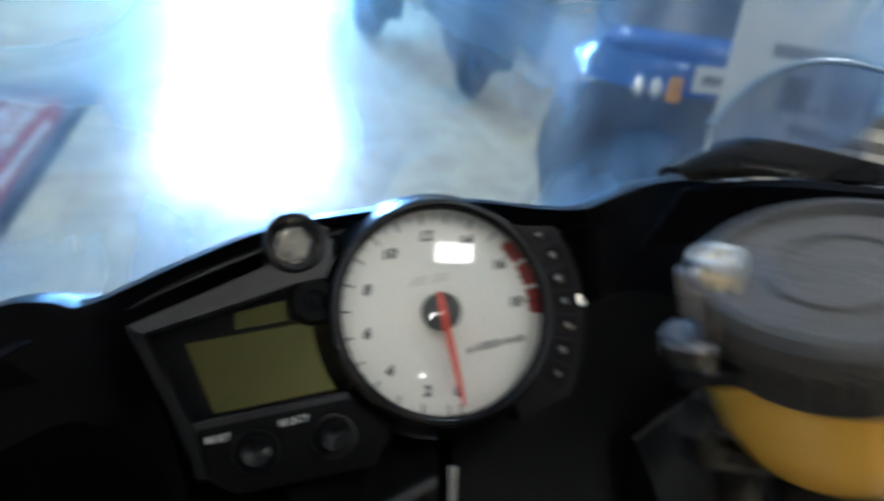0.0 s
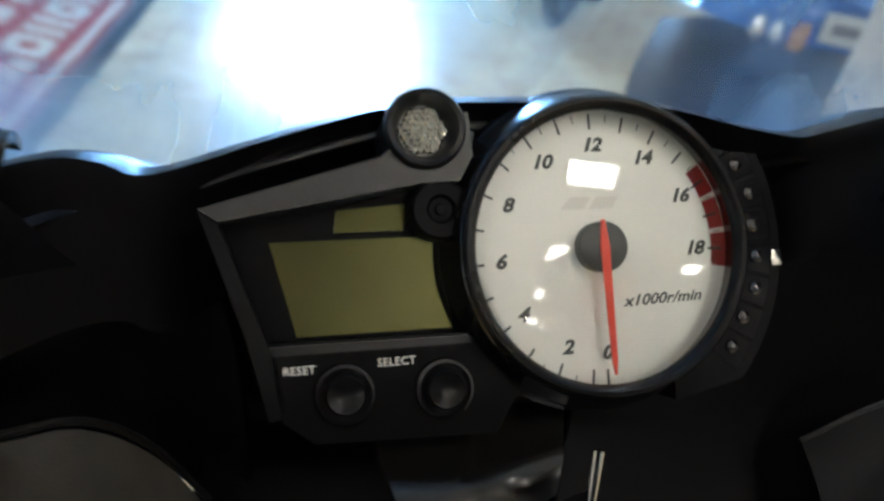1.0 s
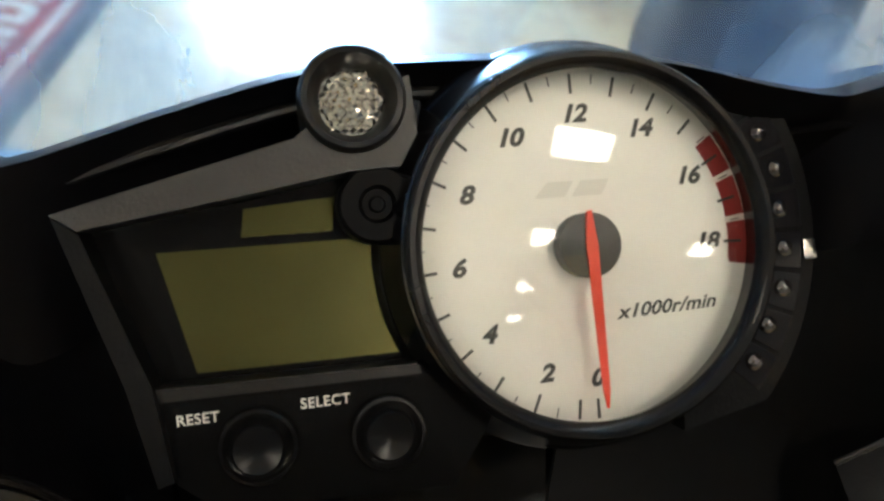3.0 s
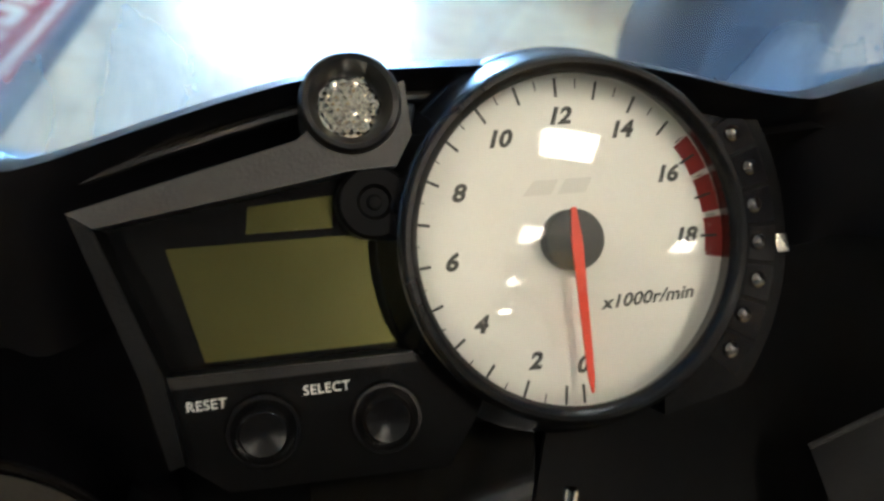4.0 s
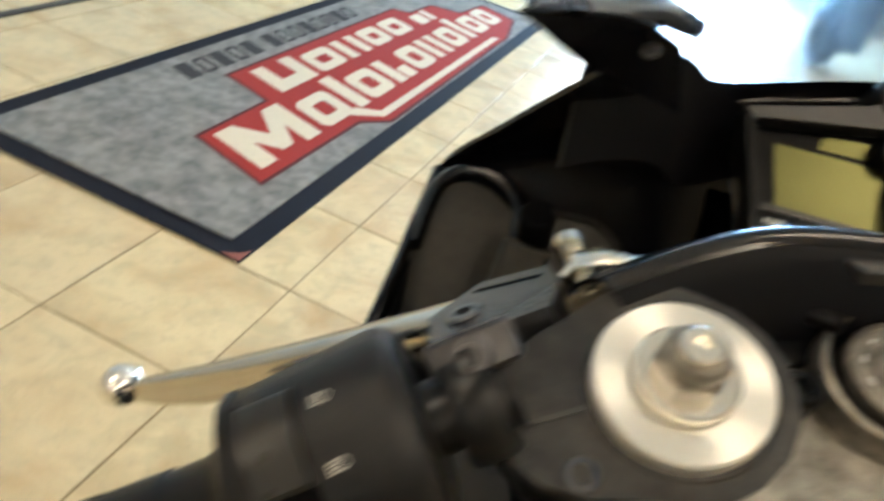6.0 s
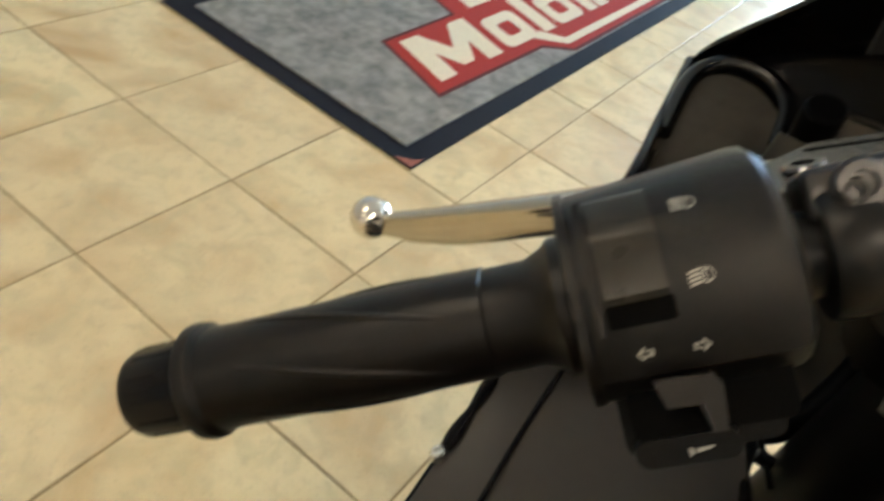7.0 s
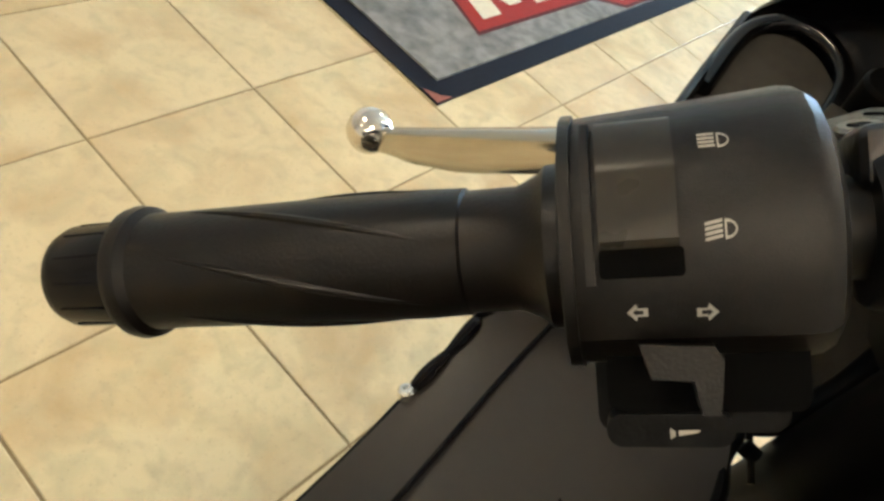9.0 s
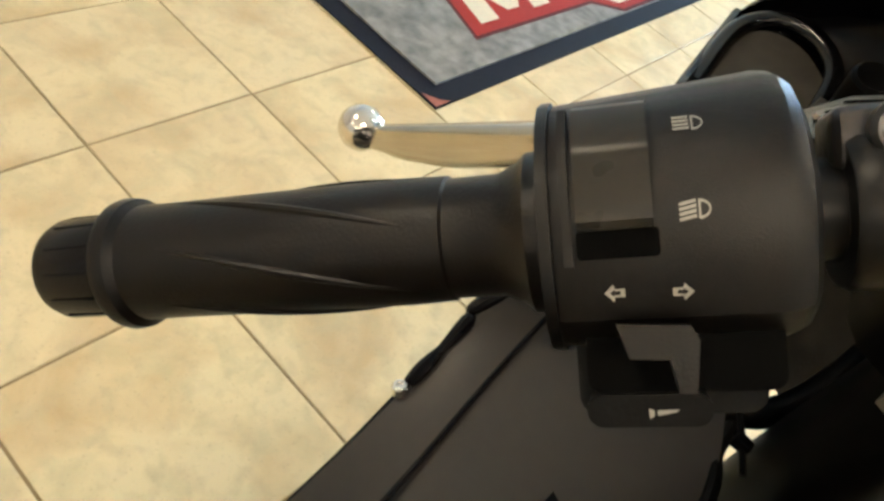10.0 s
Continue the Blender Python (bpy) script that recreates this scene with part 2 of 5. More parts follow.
M_WINDOW = clear("window_glass", (0.92, 0.95, 0.96), gloss=0.05)
M_AMBERCUP = mat("amber_fluid_cup", (0.62, 0.36, 0.04), 0.25, grain=0.3, scale=50, second=(0.45, 0.23, 0.02))
M_CARPET = mat("grey_carpet", (0.28, 0.28, 0.265), 0.95, grain=0.6, scale=30, bump=0.9, bscale=700, second=(0.10, 0.10, 0.10), detail=7.0, blotch=0.45, bl_scale=9)
M_NAVY = mat("navy_rubber_edge", (0.008, 0.009, 0.0165), 0.75, spec=0.18, grain=0.5, scale=120, bump=0.4, bscale=500)
M_MATRED = mat("red_pile", (0.36, 0.022, 0.013), 0.95, grain=0.6, scale=220, bump=0.8, bscale=800)
M_MATDARKRED = mat("dark_red_pile", (0.10, 0.012, 0.012), 0.95, grain=0.6, scale=220, bump=0.8, bscale=800)
M_MATWHITE = mat("cream_pile", (0.72, 0.66, 0.52), 0.95, grain=0.4, scale=220, bump=0.8, bscale=800)
M_MATDARK = mat("charcoal_pile", (0.035, 0.035, 0.038), 0.95, grain=0.5, scale=220, bump=0.8, bscale=800)
M_TIPRED = mat("worn_red_corner", (0.30, 0.10, 0.07), 0.8, grain=0.5, scale=120)
M_WALL = mat("wall_paint", (0.62, 0.60, 0.55), 0.8, grain=0.2, scale=12, bump=0.2, bscale=300, blotch=0.15, bl_scale=1.5, second=(0.5, 0.48, 0.43))
M_CEIL = mat("ceiling_paint", (0.72, 0.71, 0.68), 0.9, grain=0.3, scale=60, bump=0.3, bscale=200)
M_ALU = mat("anodised_frame", (0.35, 0.35, 0.36), 0.35, metal=0.9, grain=0.3, scale=80)
M_STEEL = mat("dark_strip", (0.05, 0.045, 0.04), 0.4, metal=0.6, grain=0.4, scale=90)
M_BLUE = mat("blue_paint", (0.03, 0.115, 0.42), 0.15, coat=0.7, grain=0.15, scale=30)
M_DARKBLUE = mat("dark_bodywork", (0.014, 0.020, 0.032), 0.35, grain=0.4, scale=60, second=(0.03, 0.04, 0.06))
M_REDPAINT = mat("red_paint", (0.5, 0.03, 0.03), 0.2, coat=0.6)
M_AMBER = mat("amber_lens", (0.75, 0.32, 0.02), 0.15)
M_CLEARLAMP = mat("clear_lamp", (0.7, 0.7, 0.68), 0.1, metal=0.6)
M_PAPER = mat("paper", (0.74, 0.71, 0.64), 0.8, grain=0.15, scale=20)
M_GREYINK = mat("grey_ink", (0.22, 0.21, 0.20), 0.8)
M_PAVE = mat("concrete", (0.42, 0.40, 0.37), 0.85, grain=0.4, scale=30, blotch=0.3, bl_scale=1.0)
M_TANK = mat("graphite_paint", (0.018, 0.016, 0.014), 0.36, spec=0.35, grain=0.3, scale=160, blotch=0.4, bl_scale=9, second=(0.026, 0.023, 0.02), rvar=0.08)
M_DUCT = mat("grey_duct_plastic", (0.044, 0.040, 0.033), 0.6, spec=0.12, grain=0.4, scale=120, bump=0.2, bscale=800, blotch=0.3)
M_LAMP = glow("lamp_panel", (1.0, 0.815, 0.565), 13.2)
M_CLAMP = mat("worn_clamp_paint", (0.014, 0.0128, 0.0112), 0.4, spec=0.45, grain=0.6, scale=140, bump=0.3, bscale=500, second=(0.042, 0.039, 0.034), blotch=0.5, bl_scale=35, rvar=0.1)
M_DIM = mat("faded_print", (0.40, 0.39, 0.36), 0.6, grain=0.4, scale=300)
# black for deep-set parts, with the shade around them put into the colour
M_DEEP = mat("shaded_black", (0.0017, 0.0017, 0.0018), 0.4, spec=0.06, grain=0.4, scale=200, second=(0.0036, 0.0035, 0.0036))
M_FOOT = mat("olive_black_rubber", (0.005, 0.0042, 0.0028), 0.30, spec=0.2, grain=0.5, scale=120, bump=0.3, bscale=400, second=(0.012, 0.010, 0.0065), blotch=0.5, bl_scale=40, rvar=0.1)
M_COVER = mat("satin_cover", (0.006, 0.0057, 0.005), 0.27, spec=0.8, grain=0.4, scale=160, second=(0.009, 0.0085, 0.0075), rvar=0.05)
M_ARCH = mat("polished_black_casting", (0.0026, 0.0026, 0.0034), 0.17, spec=0.42, grain=0.4, scale=120, second=(0.008, 0.008, 0.008), rvar=0.05)
M_COWL = mat("dark_cowl_paint", (0.0034, 0.0033, 0.0042), 0.38, spec=0.14, grain=0.3, scale=60, second=(0.005, 0.005, 0.0065))
M_DOME = mat("dark_lamp_dome", (0.012, 0.009, 0.008), 0.08, spec=0.9)
M_LEVERPERCH = mat("smoked_casting", (0.085, 0.084, 0.088), 0.27, metal=0.9, spec=0.5, grain=0.6, scale=150, bump=0.35, bscale=350, second=(0.04, 0.038, 0.036), rvar=0.1)
M_VISOR = mat("charcoal_plastic", (0.0062, 0.0056, 0.005), 0.4, grain=0.4, scale=160, bump=0.2, bscale=900, blotch=0.5, bl_scale=40, second=(0.018, 0.0165, 0.015))

M_TURNED = mat("turned_alloy", (0.97, 0.93, 0.84), 0.46, metal=0.85, grain=0.25, scale=160, second=(0.8, 0.75, 0.66))
_b = M_TURNED.node_tree.nodes["Principled BSDF"]
_b.inputs["Anisotropic"].default_value = 0.85
_tan = M_TURNED.node_tree.nodes.new("ShaderNodeTangent")
_tan.direction_type, _tan.axis = "RADIAL", "Z"
M_TURNED.node_tree.links.new(_tan.outputs[0], _b.inputs["Tangent"])

# ======== mesh helpers ========
MM = 0.001


def frame_of(o, x, z):
    """A pose from an origin, an x axis and a z axis that is made square to it."""
    o, x, z = Vector(o), Vector(x).normalized(), Vector(z)
    z = (z - x * z.dot(x)).normalized()
    y = z.cross(x)
    m = Matrix((x, y, z)).transposed().to_4x4()
    m.translation = o
    return m


def smooth(bm, angle=35):
    lim = radians(angle)
    for f in bm.faces:
        f.smooth = True
    for e in bm.edges:
        e.smooth = len(e.link_faces) == 2 and e.calc_face_angle(0) < lim


def thing(name, base, label, category, group="", kind=""):
    ob = new(name)
    ob.location = base
    ob.empty_display_size = 0.05
    return tagged(ob, label, category, group, kind)


def root_of(ob):
    while ob.parent:
        ob = ob.parent
    return ob


def part(name, bm, material, parent=None, label="", m=None, angle=35):
    """Links a bmesh, whose points are taken through m into the world, as one mesh under a thing or a part."""
    if m is not None:
        bm.transform(m)
    if parent is not None:
        bm.transform(Matrix.Translation(-root_of(parent).location))
    bmesh.ops.recalc_face_normals(bm, faces=bm.faces)
    smooth(bm, angle)
    me = bpy.data.meshes.new(name)
    bm.to_mesh(me)
    bm.free()
    for x in material if isinstance(material, (list, tuple)) else [material]:
        me.materials.append(x)
    ob = new(name, me)
    if parent is not None:
        ob.parent = parent
    if label:
        ob["label"] = label
    return ob


def bevelled(bm, width, segs=2, angle=30):
    if width:
        es = [e for e in bm.edges if len(e.link_faces) == 2 and e.calc_face_angle(0) > radians(angle)]
        bmesh.ops.bevel(bm, geom=es, offset=width, segments=segs, profile=0.6, affect="EDGES", clamp_overlap=True)
    return bm


def box(sx, sy, sz, c=(0, 0, 0), bev=0.0, segs=2):
    bm = bmesh.new()
    bmesh.ops.create_cube(bm, size=1)
    bmesh.ops.scale(bm, vec=(sx, sy, sz), verts=bm.verts)
    bmesh.ops.translate(bm, vec=c, verts=bm.verts)
    return bevelled(bm, bev, segs)


def slab(outline, z0, z1, bev=0.0, segs=2):
    """An upright prism over an outline of (x, y)."""
    bm = bmesh.new()
    lo = [bm.verts.new((x, y, z0)) for x, y in outline]
    hi = [bm.verts.new((x, y, z1)) for x, y in outline]
    n = len(outline)
    bm.faces.new(lo[::-1])
    bm.faces.new(hi)
    for k in range(n):
        bm.faces.new((lo[k], lo[(k + 1) % n], hi[(k + 1) % n], hi[k]))
    return bevelled(bm, bev, segs)


def lathe(profile, n=48, cap=True):
    """Turns a profile of (radius, height) round z."""
    bm = bmesh.new()
    rings = []
    for r, z in profile:
        if r < 1e-7:
            rings.append([bm.verts.new((0, 0, z))])
        else:
            rings.append([bm.verts.new((r * math.cos(2 * math.pi * k / n), r * math.sin(2 * math.pi * k / n), z)) for k in range(n)])
    for a, b in zip(rings, rings[1:]):
        for k in range(n):
            q = [a[k % len(a)], a[(k + 1) % len(a)], b[(k + 1) % len(b)], b[k % len(b)]]
            u = list(dict.fromkeys(q))
            if len(u) > 2:
                bm.faces.new(u)
    if cap:
        for r in (rings[0], rings[-1]):
            if len(r) > 2:
                bm.faces.new(r)
    return bm


def tube(points, radius, n=14, closed_ends=True, squash=1.0, up=(0, 0, 1)):
    """A round bar along points; radius one number or one a point."""
    bm = bmesh.new()
    pts = [Vector(p) for p in points]
    rad = radius if isinstance(radius, (list, tuple)) else [radius] * len(pts)
    rings = []
    for k, p in enumerate(pts):
        d = (pts[min(k + 1, len(pts) - 1)] - pts[max(k - 1, 0)]).normalized()
        u = Vector(up) - d * d.dot(Vector(up))
        if u.length < 1e-4:
            u = Vector((1, 0, 0)) - d * d.x
        u.normalize()
        v = d.cross(u)
        rings.append([bm.verts.new(p + (v * math.cos(2 * math.pi * j / n) + u * squash * math.sin(2 * math.pi * j / n)) * rad[k]) for j in range(n)])
    for a, b in zip(rings, rings[1:]):
        for j in range(n):
            bm.faces.new((a[j], a[(j + 1) % n], b[(j + 1) % n], b[j]))
    if closed_ends:
        bm.faces.new(rings[0][::-1])
        bm.faces.new(rings[-1])
    return bm


def curve(points, steps=8):
    """A smooth line through points (Catmull-Rom)."""
    p = [Vector(q) for q in points]
    p = [2 * p[0] - p[1]] + p + [2 * p[-1] - p[-2]]
    out = []
    for k in range(1, len(p) - 2):
        for s in range(steps):
            t = s / steps
            out.append(0.5 * ((2 * p[k]) + (p[k + 1] - p[k - 1]) * t + (2 * p[k - 1] - 5 * p[k] + 4 * p[k + 1] - p[k + 2]) * t * t + (3 * p[k] - p[k - 1] - 3 * p[k + 1] + p[k + 2]) * t ** 3))
    out.append(p[-2])
    return out


def loft(rows, thick=0.0, steps=6, across=6):
    """A smooth sheet through rows of points, thickened behind itself."""
    dense = [curve(r, steps) for r in rows]
    cols = [curve([r[k] for r in dense], across) for k in range(len(dense[0]))]
    bm = bmesh.new()
    g = [[bm.verts.new(p) for p in c] for c in cols]
    for a, b in zip(g, g[1:]):
        for k in range(len(a) - 1):
            bm.faces.new((a[k], a[k + 1], b[k + 1], b[k]))
    if thick:
        bm.normal_update()
        bmesh.ops.solidify(bm, geom=bm.faces[:], thickness=thick)
    return bm


def join(*bms):
    out = bmesh.new()
    for b in bms:
        me = bpy.data.meshes.new("tmp")
        b.to_mesh(me)
        out.from_mesh(me)
        bpy.data.meshes.remove(me)
        b.free()
    return out


def moved(bm, m):
    bm.transform(m)
    return bm


def text_bm(s, size, depth=0.0, shear=0.0, space=1.0, thick=0.0):
    """Lettering in the built-in font, centred on the origin."""
    cu = bpy.data.curves.new("txt", "FONT")
    cu.body, cu.size, cu.shear, cu.space_character = s, size, shear, space
    cu.align_x, cu.align_y = "CENTER", "CENTER"
    cu.extrude, cu.offset = depth, thick
    cu.resolution_u = 3
    ob = bpy.data.objects.new("txt", cu)
    scene.collection.objects.link(ob)
    dg = bpy.context.evaluated_depsgraph_get()
    me = bpy.data.meshes.new_from_object(ob.evaluated_get(dg))
    bm = bmesh.new()
    bm.from_mesh(me)
    bpy.data.objects.remove(ob)
    bpy.data.curves.remove(cu)
    bpy.data.meshes.remove(me)
    return bm


def arc_pts(r, a0, a1, n):
    return [(r * math.cos(radians(a0 + (a1 - a0) * k / n)), r * math.sin(radians(a0 + (a1 - a0) * k / n))) for k in range(n + 1)]


def rounded(w, h, r, c=(0, 0), n=5):
    out = []
    for sx, sy, a in ((1, 1, 0), (-1, 1, 90), (-1, -1, 180), (1, -1, 270)):
        for x, y in arc_pts(r, a, a + 90, n):
            out.append((c[0] + sx * (w / 2 - r) + x, c[1] + sy * (h / 2 - r) + y))
    return out


def T(x, y, z=0.0):
    return Matrix.Translation((x, y, z))

# ======== the room ========
TS = 0.35                       # tile pitch
TX, TY = -0.9, -0.2             # a joint crossing
X0, X1, Y0, Y1, ZC = -4.4, 6.2, -7.6, 7.15, 3.6


def wall(name, x0, x1, y0, y1, z0, z1, material=M_WALL):
    return tagged(part(name, box(x1 - x0, y1 - y0, z1 - z0, ((x0 + x1) / 2, (y0 + y1) / 2, (z0 + z1) / 2), 0.0), material), "plain painted showroom wall", "wall", kind="structure")


floor = tagged(part("floor", box(X1 - X0 + 0.4, Y1 - Y0 + 0.4, 0.1, ((X0 + X1) / 2, (Y0 + Y1) / 2, -0.0525)), M_GROUT), "showroom floor of cream travertine-look tiles with dark joints", "floor", kind="structure")
tagged(part("ceiling", box(X1 - X0 + 0.4, Y1 - Y0 + 0.4, 0.1, ((X0 + X1) / 2, (Y0 + Y1) / 2, ZC + 0.05)), M_CEIL), "plain white showroom ceiling", "ceiling", kind="structure")
wall("wall_west", X0 - 0.2, X0, Y0, Y1, 0, ZC)
wall("wall_east", X1, X1 + 0.2, Y0, Y1, 0, ZC)
wall("wall_south", X0 - 0.2, X1 + 0.2, Y0 - 0.2, Y0, 0, ZC)
# glazed entrance in the front wall
DX0, DX1, DZ = -0.36, 0.46, 2.45
wall("wall_north_left", X0 - 0.2, DX0, Y1, Y1 + 0.2, 0, ZC)
wall("wall_north_right", DX1, X1 + 0.2, Y1, Y1 + 0.2, 0, ZC)
wall("wall_north_lintel", DX0, DX1, Y1, Y1 + 0.2, DZ, ZC)
door = thing("door_1", ((DX0 + DX1) / 2, Y1 + 0.1, 0), "glazed aluminium entrance door with bright daylight behind", "door", kind="structure")
for nm, b in (("door_frame", join(box(0.05, 0.1, DZ, (DX0 + 0.025, Y1 + 0.1, DZ / 2), 0.004), box(0.05, 0.1, DZ, (DX1 - 0.025, Y1 + 0.1, DZ / 2), 0.004), box(DX1 - DX0 - 0.1, 0.1, 0.05, ((DX0 + DX1) / 2, Y1 + 0.1, DZ - 0.025), 0.004))),):
    part(nm, b, M_ALU, door)
pane = part("pane", box(DX1 - DX0 - 0.1, 0.008, DZ - 0.05, ((DX0 + DX1) / 2, Y1 + 0.1, (DZ - 0.05) / 2)), M_WINDOW, door)
pane.visible_shadow = False
sky_lamp = bpy.data.lights.new("door_daylight", "AREA")
sky_lamp.shape, sky_lamp.size, sky_lamp.size_y = "RECTANGLE", DX1 - DX0 - 0.12, DZ - 0.1
sky_lamp.energy, sky_lamp.color = 150.0, (0.42, 0.70, 1.0)
new("door_daylight", sky_lamp).matrix_world = look(((DX0 + DX1) / 2, Y1 - 0.02, DZ / 2), ((DX0 + DX1) / 2, 0, DZ / 2 - 0.8))
# ground outside
tagged(part("ground", box(400, 400, 0.1, (0, Y1 + 200.3, -0.11)), M_PAVE), "sunlit concrete forecourt outside", "ground", kind="structure")

# ceiling lamps
lamp_spots = [(1.31, -2.16, 1)] + [(1.12, ly, 0.5) for ly in (-3.80, -5.25, -6.75)] + [(1.31, 1.3, 1), (1.31, 4.6, 1)] + [(4.6, ly, 1) for ly in (-3.85, -0.4, 3.0)] + [(-1.9, ly, 1) for ly in (-2.16, -5.25, 4.6)]


def ceiling_light():
    lt = thing("ceiling_light", (0, 0, ZC), "flat rectangular fluorescent ceiling panel, lit", "lamp", "ceiling lights")
    part("frame", join(box(0.78, 0.03, 0.05, (0, 0.215, ZC - 0.025), 0.004), box(0.78, 0.03, 0.05, (0, -0.215, ZC - 0.025), 0.004), box(0.03, 0.40, 0.05, (0.375, 0, ZC - 0.025), 0.004), box(0.03, 0.40, 0.05, (-0.375, 0, ZC - 0.025), 0.004)), M_CEIL, lt)
    part("diffuser", box(0.72, 0.40, 0.012, (0, 0, ZC - 0.028)), M_LAMP, lt)
    return lt


first_lamp = ceiling_light()
for k, (lx, ly, size) in enumerate(lamp_spots):
    if k:
        copy_thing(first_lamp, pose(lx, ly, ZC) @ Matrix.Diagonal((size, 1, 1, 1)))
first_lamp.location = (*lamp_spots[0][:2], ZC)

# ======== the bike's own frames ========
DASH = frame_of((0.18896, -0.63091, 0.93690), (0.9917, 0.0922, 0.0899), (0.01869, -0.79383, 0.60785)) @ Matrix.Scale(MM, 4)
STEER = frame_of((0.0460, -0.8476, 0.9177), (0.9934, -0.0443, 0.1006), (-0.110, -0.400, 0.910)) @ Matrix.Scale(MM, 4)
GRIP = frame_of((-0.1261, -0.9584, 0.8003), (0.6827, 0.4932, 0.5392), (0.0979, -0.7929, 0.6014)) @ Matrix.Scale(MM, 4)

bike = thing("motorcycle", (0.12, -0.75, 0.0), "black sport motorcycle on its side stand, white rev counter", "motorcycle")

# -------- instrument cluster (millimetres, face of the dial at z = 0) --------
left_box = slab([(-134, 14), (-118, -26), (-113, -52), (-103, -60), (-42, -62)] + arc_pts(53, -122, -232, 12) + [(-50, 44), (-78, 32)], -42, -12.0, 2, 2)
low_panel = slab([(-117.5, -28), (-113, -52), (-103, -60), (-42, -62)] + arc_pts(54, -124, -150, 4) + [(-49, -28.5)], -30, -3.0, 2.2, 3)
dial_can = lathe([(0, -45), (46, -45), (54, -40), (55, -6), (55, -5), (0, -5)], 72)
warn_box = slab([(30, -58)] + [(x, y) for x, y in arc_pts(78, -42, 30, 16)] + [(56, 42), (30, 40)], -42, -9, 3, 3)
cluster = part("instrument_panel", join(left_box, dial_can, warn_box), M_BLACK, bike, "black moulded instrument housing", DASH)
part("button_panel", low_panel, M_DEEP, cluster, "", DASH)
part("bezel", lathe([(51.2, -3.9), (49.0, 2.0), (47.7, 5.5), (48.4, 7.6), (50.0, 8.9), (51.4, 9.0), (52.3, 8.2), (52.6, 6.4), (51.8, 4), (52.0, -4.0)], 96, cap=False), M_BEZEL, cluster, "", DASH)
part("bezel_skirt", lathe([(52.6, 6.2), (53.2, 5.6), (57.3, -5.2), (58.0, -6.0), (59.4, -9.6), (59.4, -11), (52, -11)], 96, cap=False), M_SKIRT, cluster, "", DASH, angle=20)
FACE = DASH @ T(0.5, -0.5, -3.8)
part("dial_face", lathe([(51.4, -0.9), (51.4, 0.1), (0, 0.1)], 96), M_DIAL, cluster, "matt white rev counter face", FACE)


def dial_angle(k):
    """Degrees in the plane for k thousand turns; the scale is squeezed below two."""
    down = -0.6 + 7.0 * k if k <= 1 else (6.4 + 16.0 * (k - 1) if k < 2 else 22.4 + 15.62 * (k - 2))
    return -90 - down


for k2 in range(0, 37):
    k = k2 / 2
    ln, wd = (5.6, 0.85) if k2 % 2 == 0 else (2.9, 0.35)
    if k == 0.5:
        continue
    a = radians(dial_angle(k))
    part("tick", moved(box(ln, wd, 0.12, (48.8 - ln / 2, 0, 0.18)), Matrix.Rotation(a, 4, "Z")), M_INK, cluster, "", FACE)
for k in range(0, 19, 2):
    a = radians(dial_angle(k))
    r = 37.4
    part("numeral", moved(text_bm(str(k), 6.8, 0.05, 0.30, 0.95, 0.28), T(r * math.cos(a), r * math.sin(a), 0.18) @ Matrix.Diagonal((1.13, 1, 1, 1))), M_INK, cluster, "", FACE)
part("scale_text", moved(text_bm("x1000r/min", 5.2, 0.05, 0.34, 1.02, 0.12), T(23.6, -19.2, 0.18) @ Matrix.Rotation(radians(1.5), 4, "Z") @ Matrix.Diagonal((1.24, 1.06, 1, 1))), M_INK, cluster, "", FACE)
# pale mark, plain slanted blocks
part("pale_mark", join(slab([(-14, 14.4), (-5, 14.4), (-2.2, 18.8), (-10, 18.8)], 0.12, 0.2), slab([(-3, 14.4), (6, 14.4), (8.5, 18.8), (0, 18.8)], 0.12, 0.2)), M_LOGO, cluster, "faint pale grey mark", FACE)
for k in range(3):
    ka, kb = 15.55 + k * 1.0, 15.55 + k * 1.0 + 0.86
    a0, a1 = dial_angle(ka), dial_angle(kb)
    part("red_band", slab(arc_pts(50.6, a0, a1, 8) + arc_pts(44.6, a1, a0, 8), 0.1, 0.15), M_RED, cluster, "", FACE)
part("red_band", slab(arc_pts(50.6, dial_angle(18.1), dial_angle(18.5), 4) + arc_pts(45.0, dial_angle(18.5), dial_angle(18.1), 4), 0.1, 0.15), M_RED, cluster, "", FACE)
# needle over its hub
na = radians(dial_angle(0) + 1.0)
part("hub", lathe([(9.0, -3.7), (9.0, 1.6), (8.2, 2.0), (0, 2.1)], 40), M_HUB, cluster, "", DASH)
part("needle", moved(slab([(-9.5, -0.7), (-9.5, 0.7), (0, 1.7), (40, 1.0), (45, 0.35), (45, -0.35), (40, -1.0), (0, -1.7)], 2.2, 2.9, 0.25, 1), Matrix.Rotation(na, 4, "Z")), M_NEEDLE, cluster, "orange-red pointer at zero", DASH)
lens = part("dial_glass", lathe([(47.5 * q / 12, 7.5 - 250 + math.sqrt(250 ** 2 - (47.5 * q / 12) ** 2)) for q in range(12, -1, -1)], 72, cap=False), M_GLASS, cluster, "", DASH)
lens.visible_shadow = False

# display window with its two panes
part("display_window", slab([(-131, 12), (-118.5, -28), (-49, -28)] + arc_pts(51, -150, -198, 8) + [(-63, 24)], -13.0, -10.6, 0.5, 1), M_DEEP, cluster, "", DASH)
part("display_panel", slab([(-115, 6.9), (-107.2, -25.4), (-53.5, -25.4), (-58.3, 6.8)], -10.7, -10.2), M_LCD, cluster, "blank olive liquid crystal display", DASH)
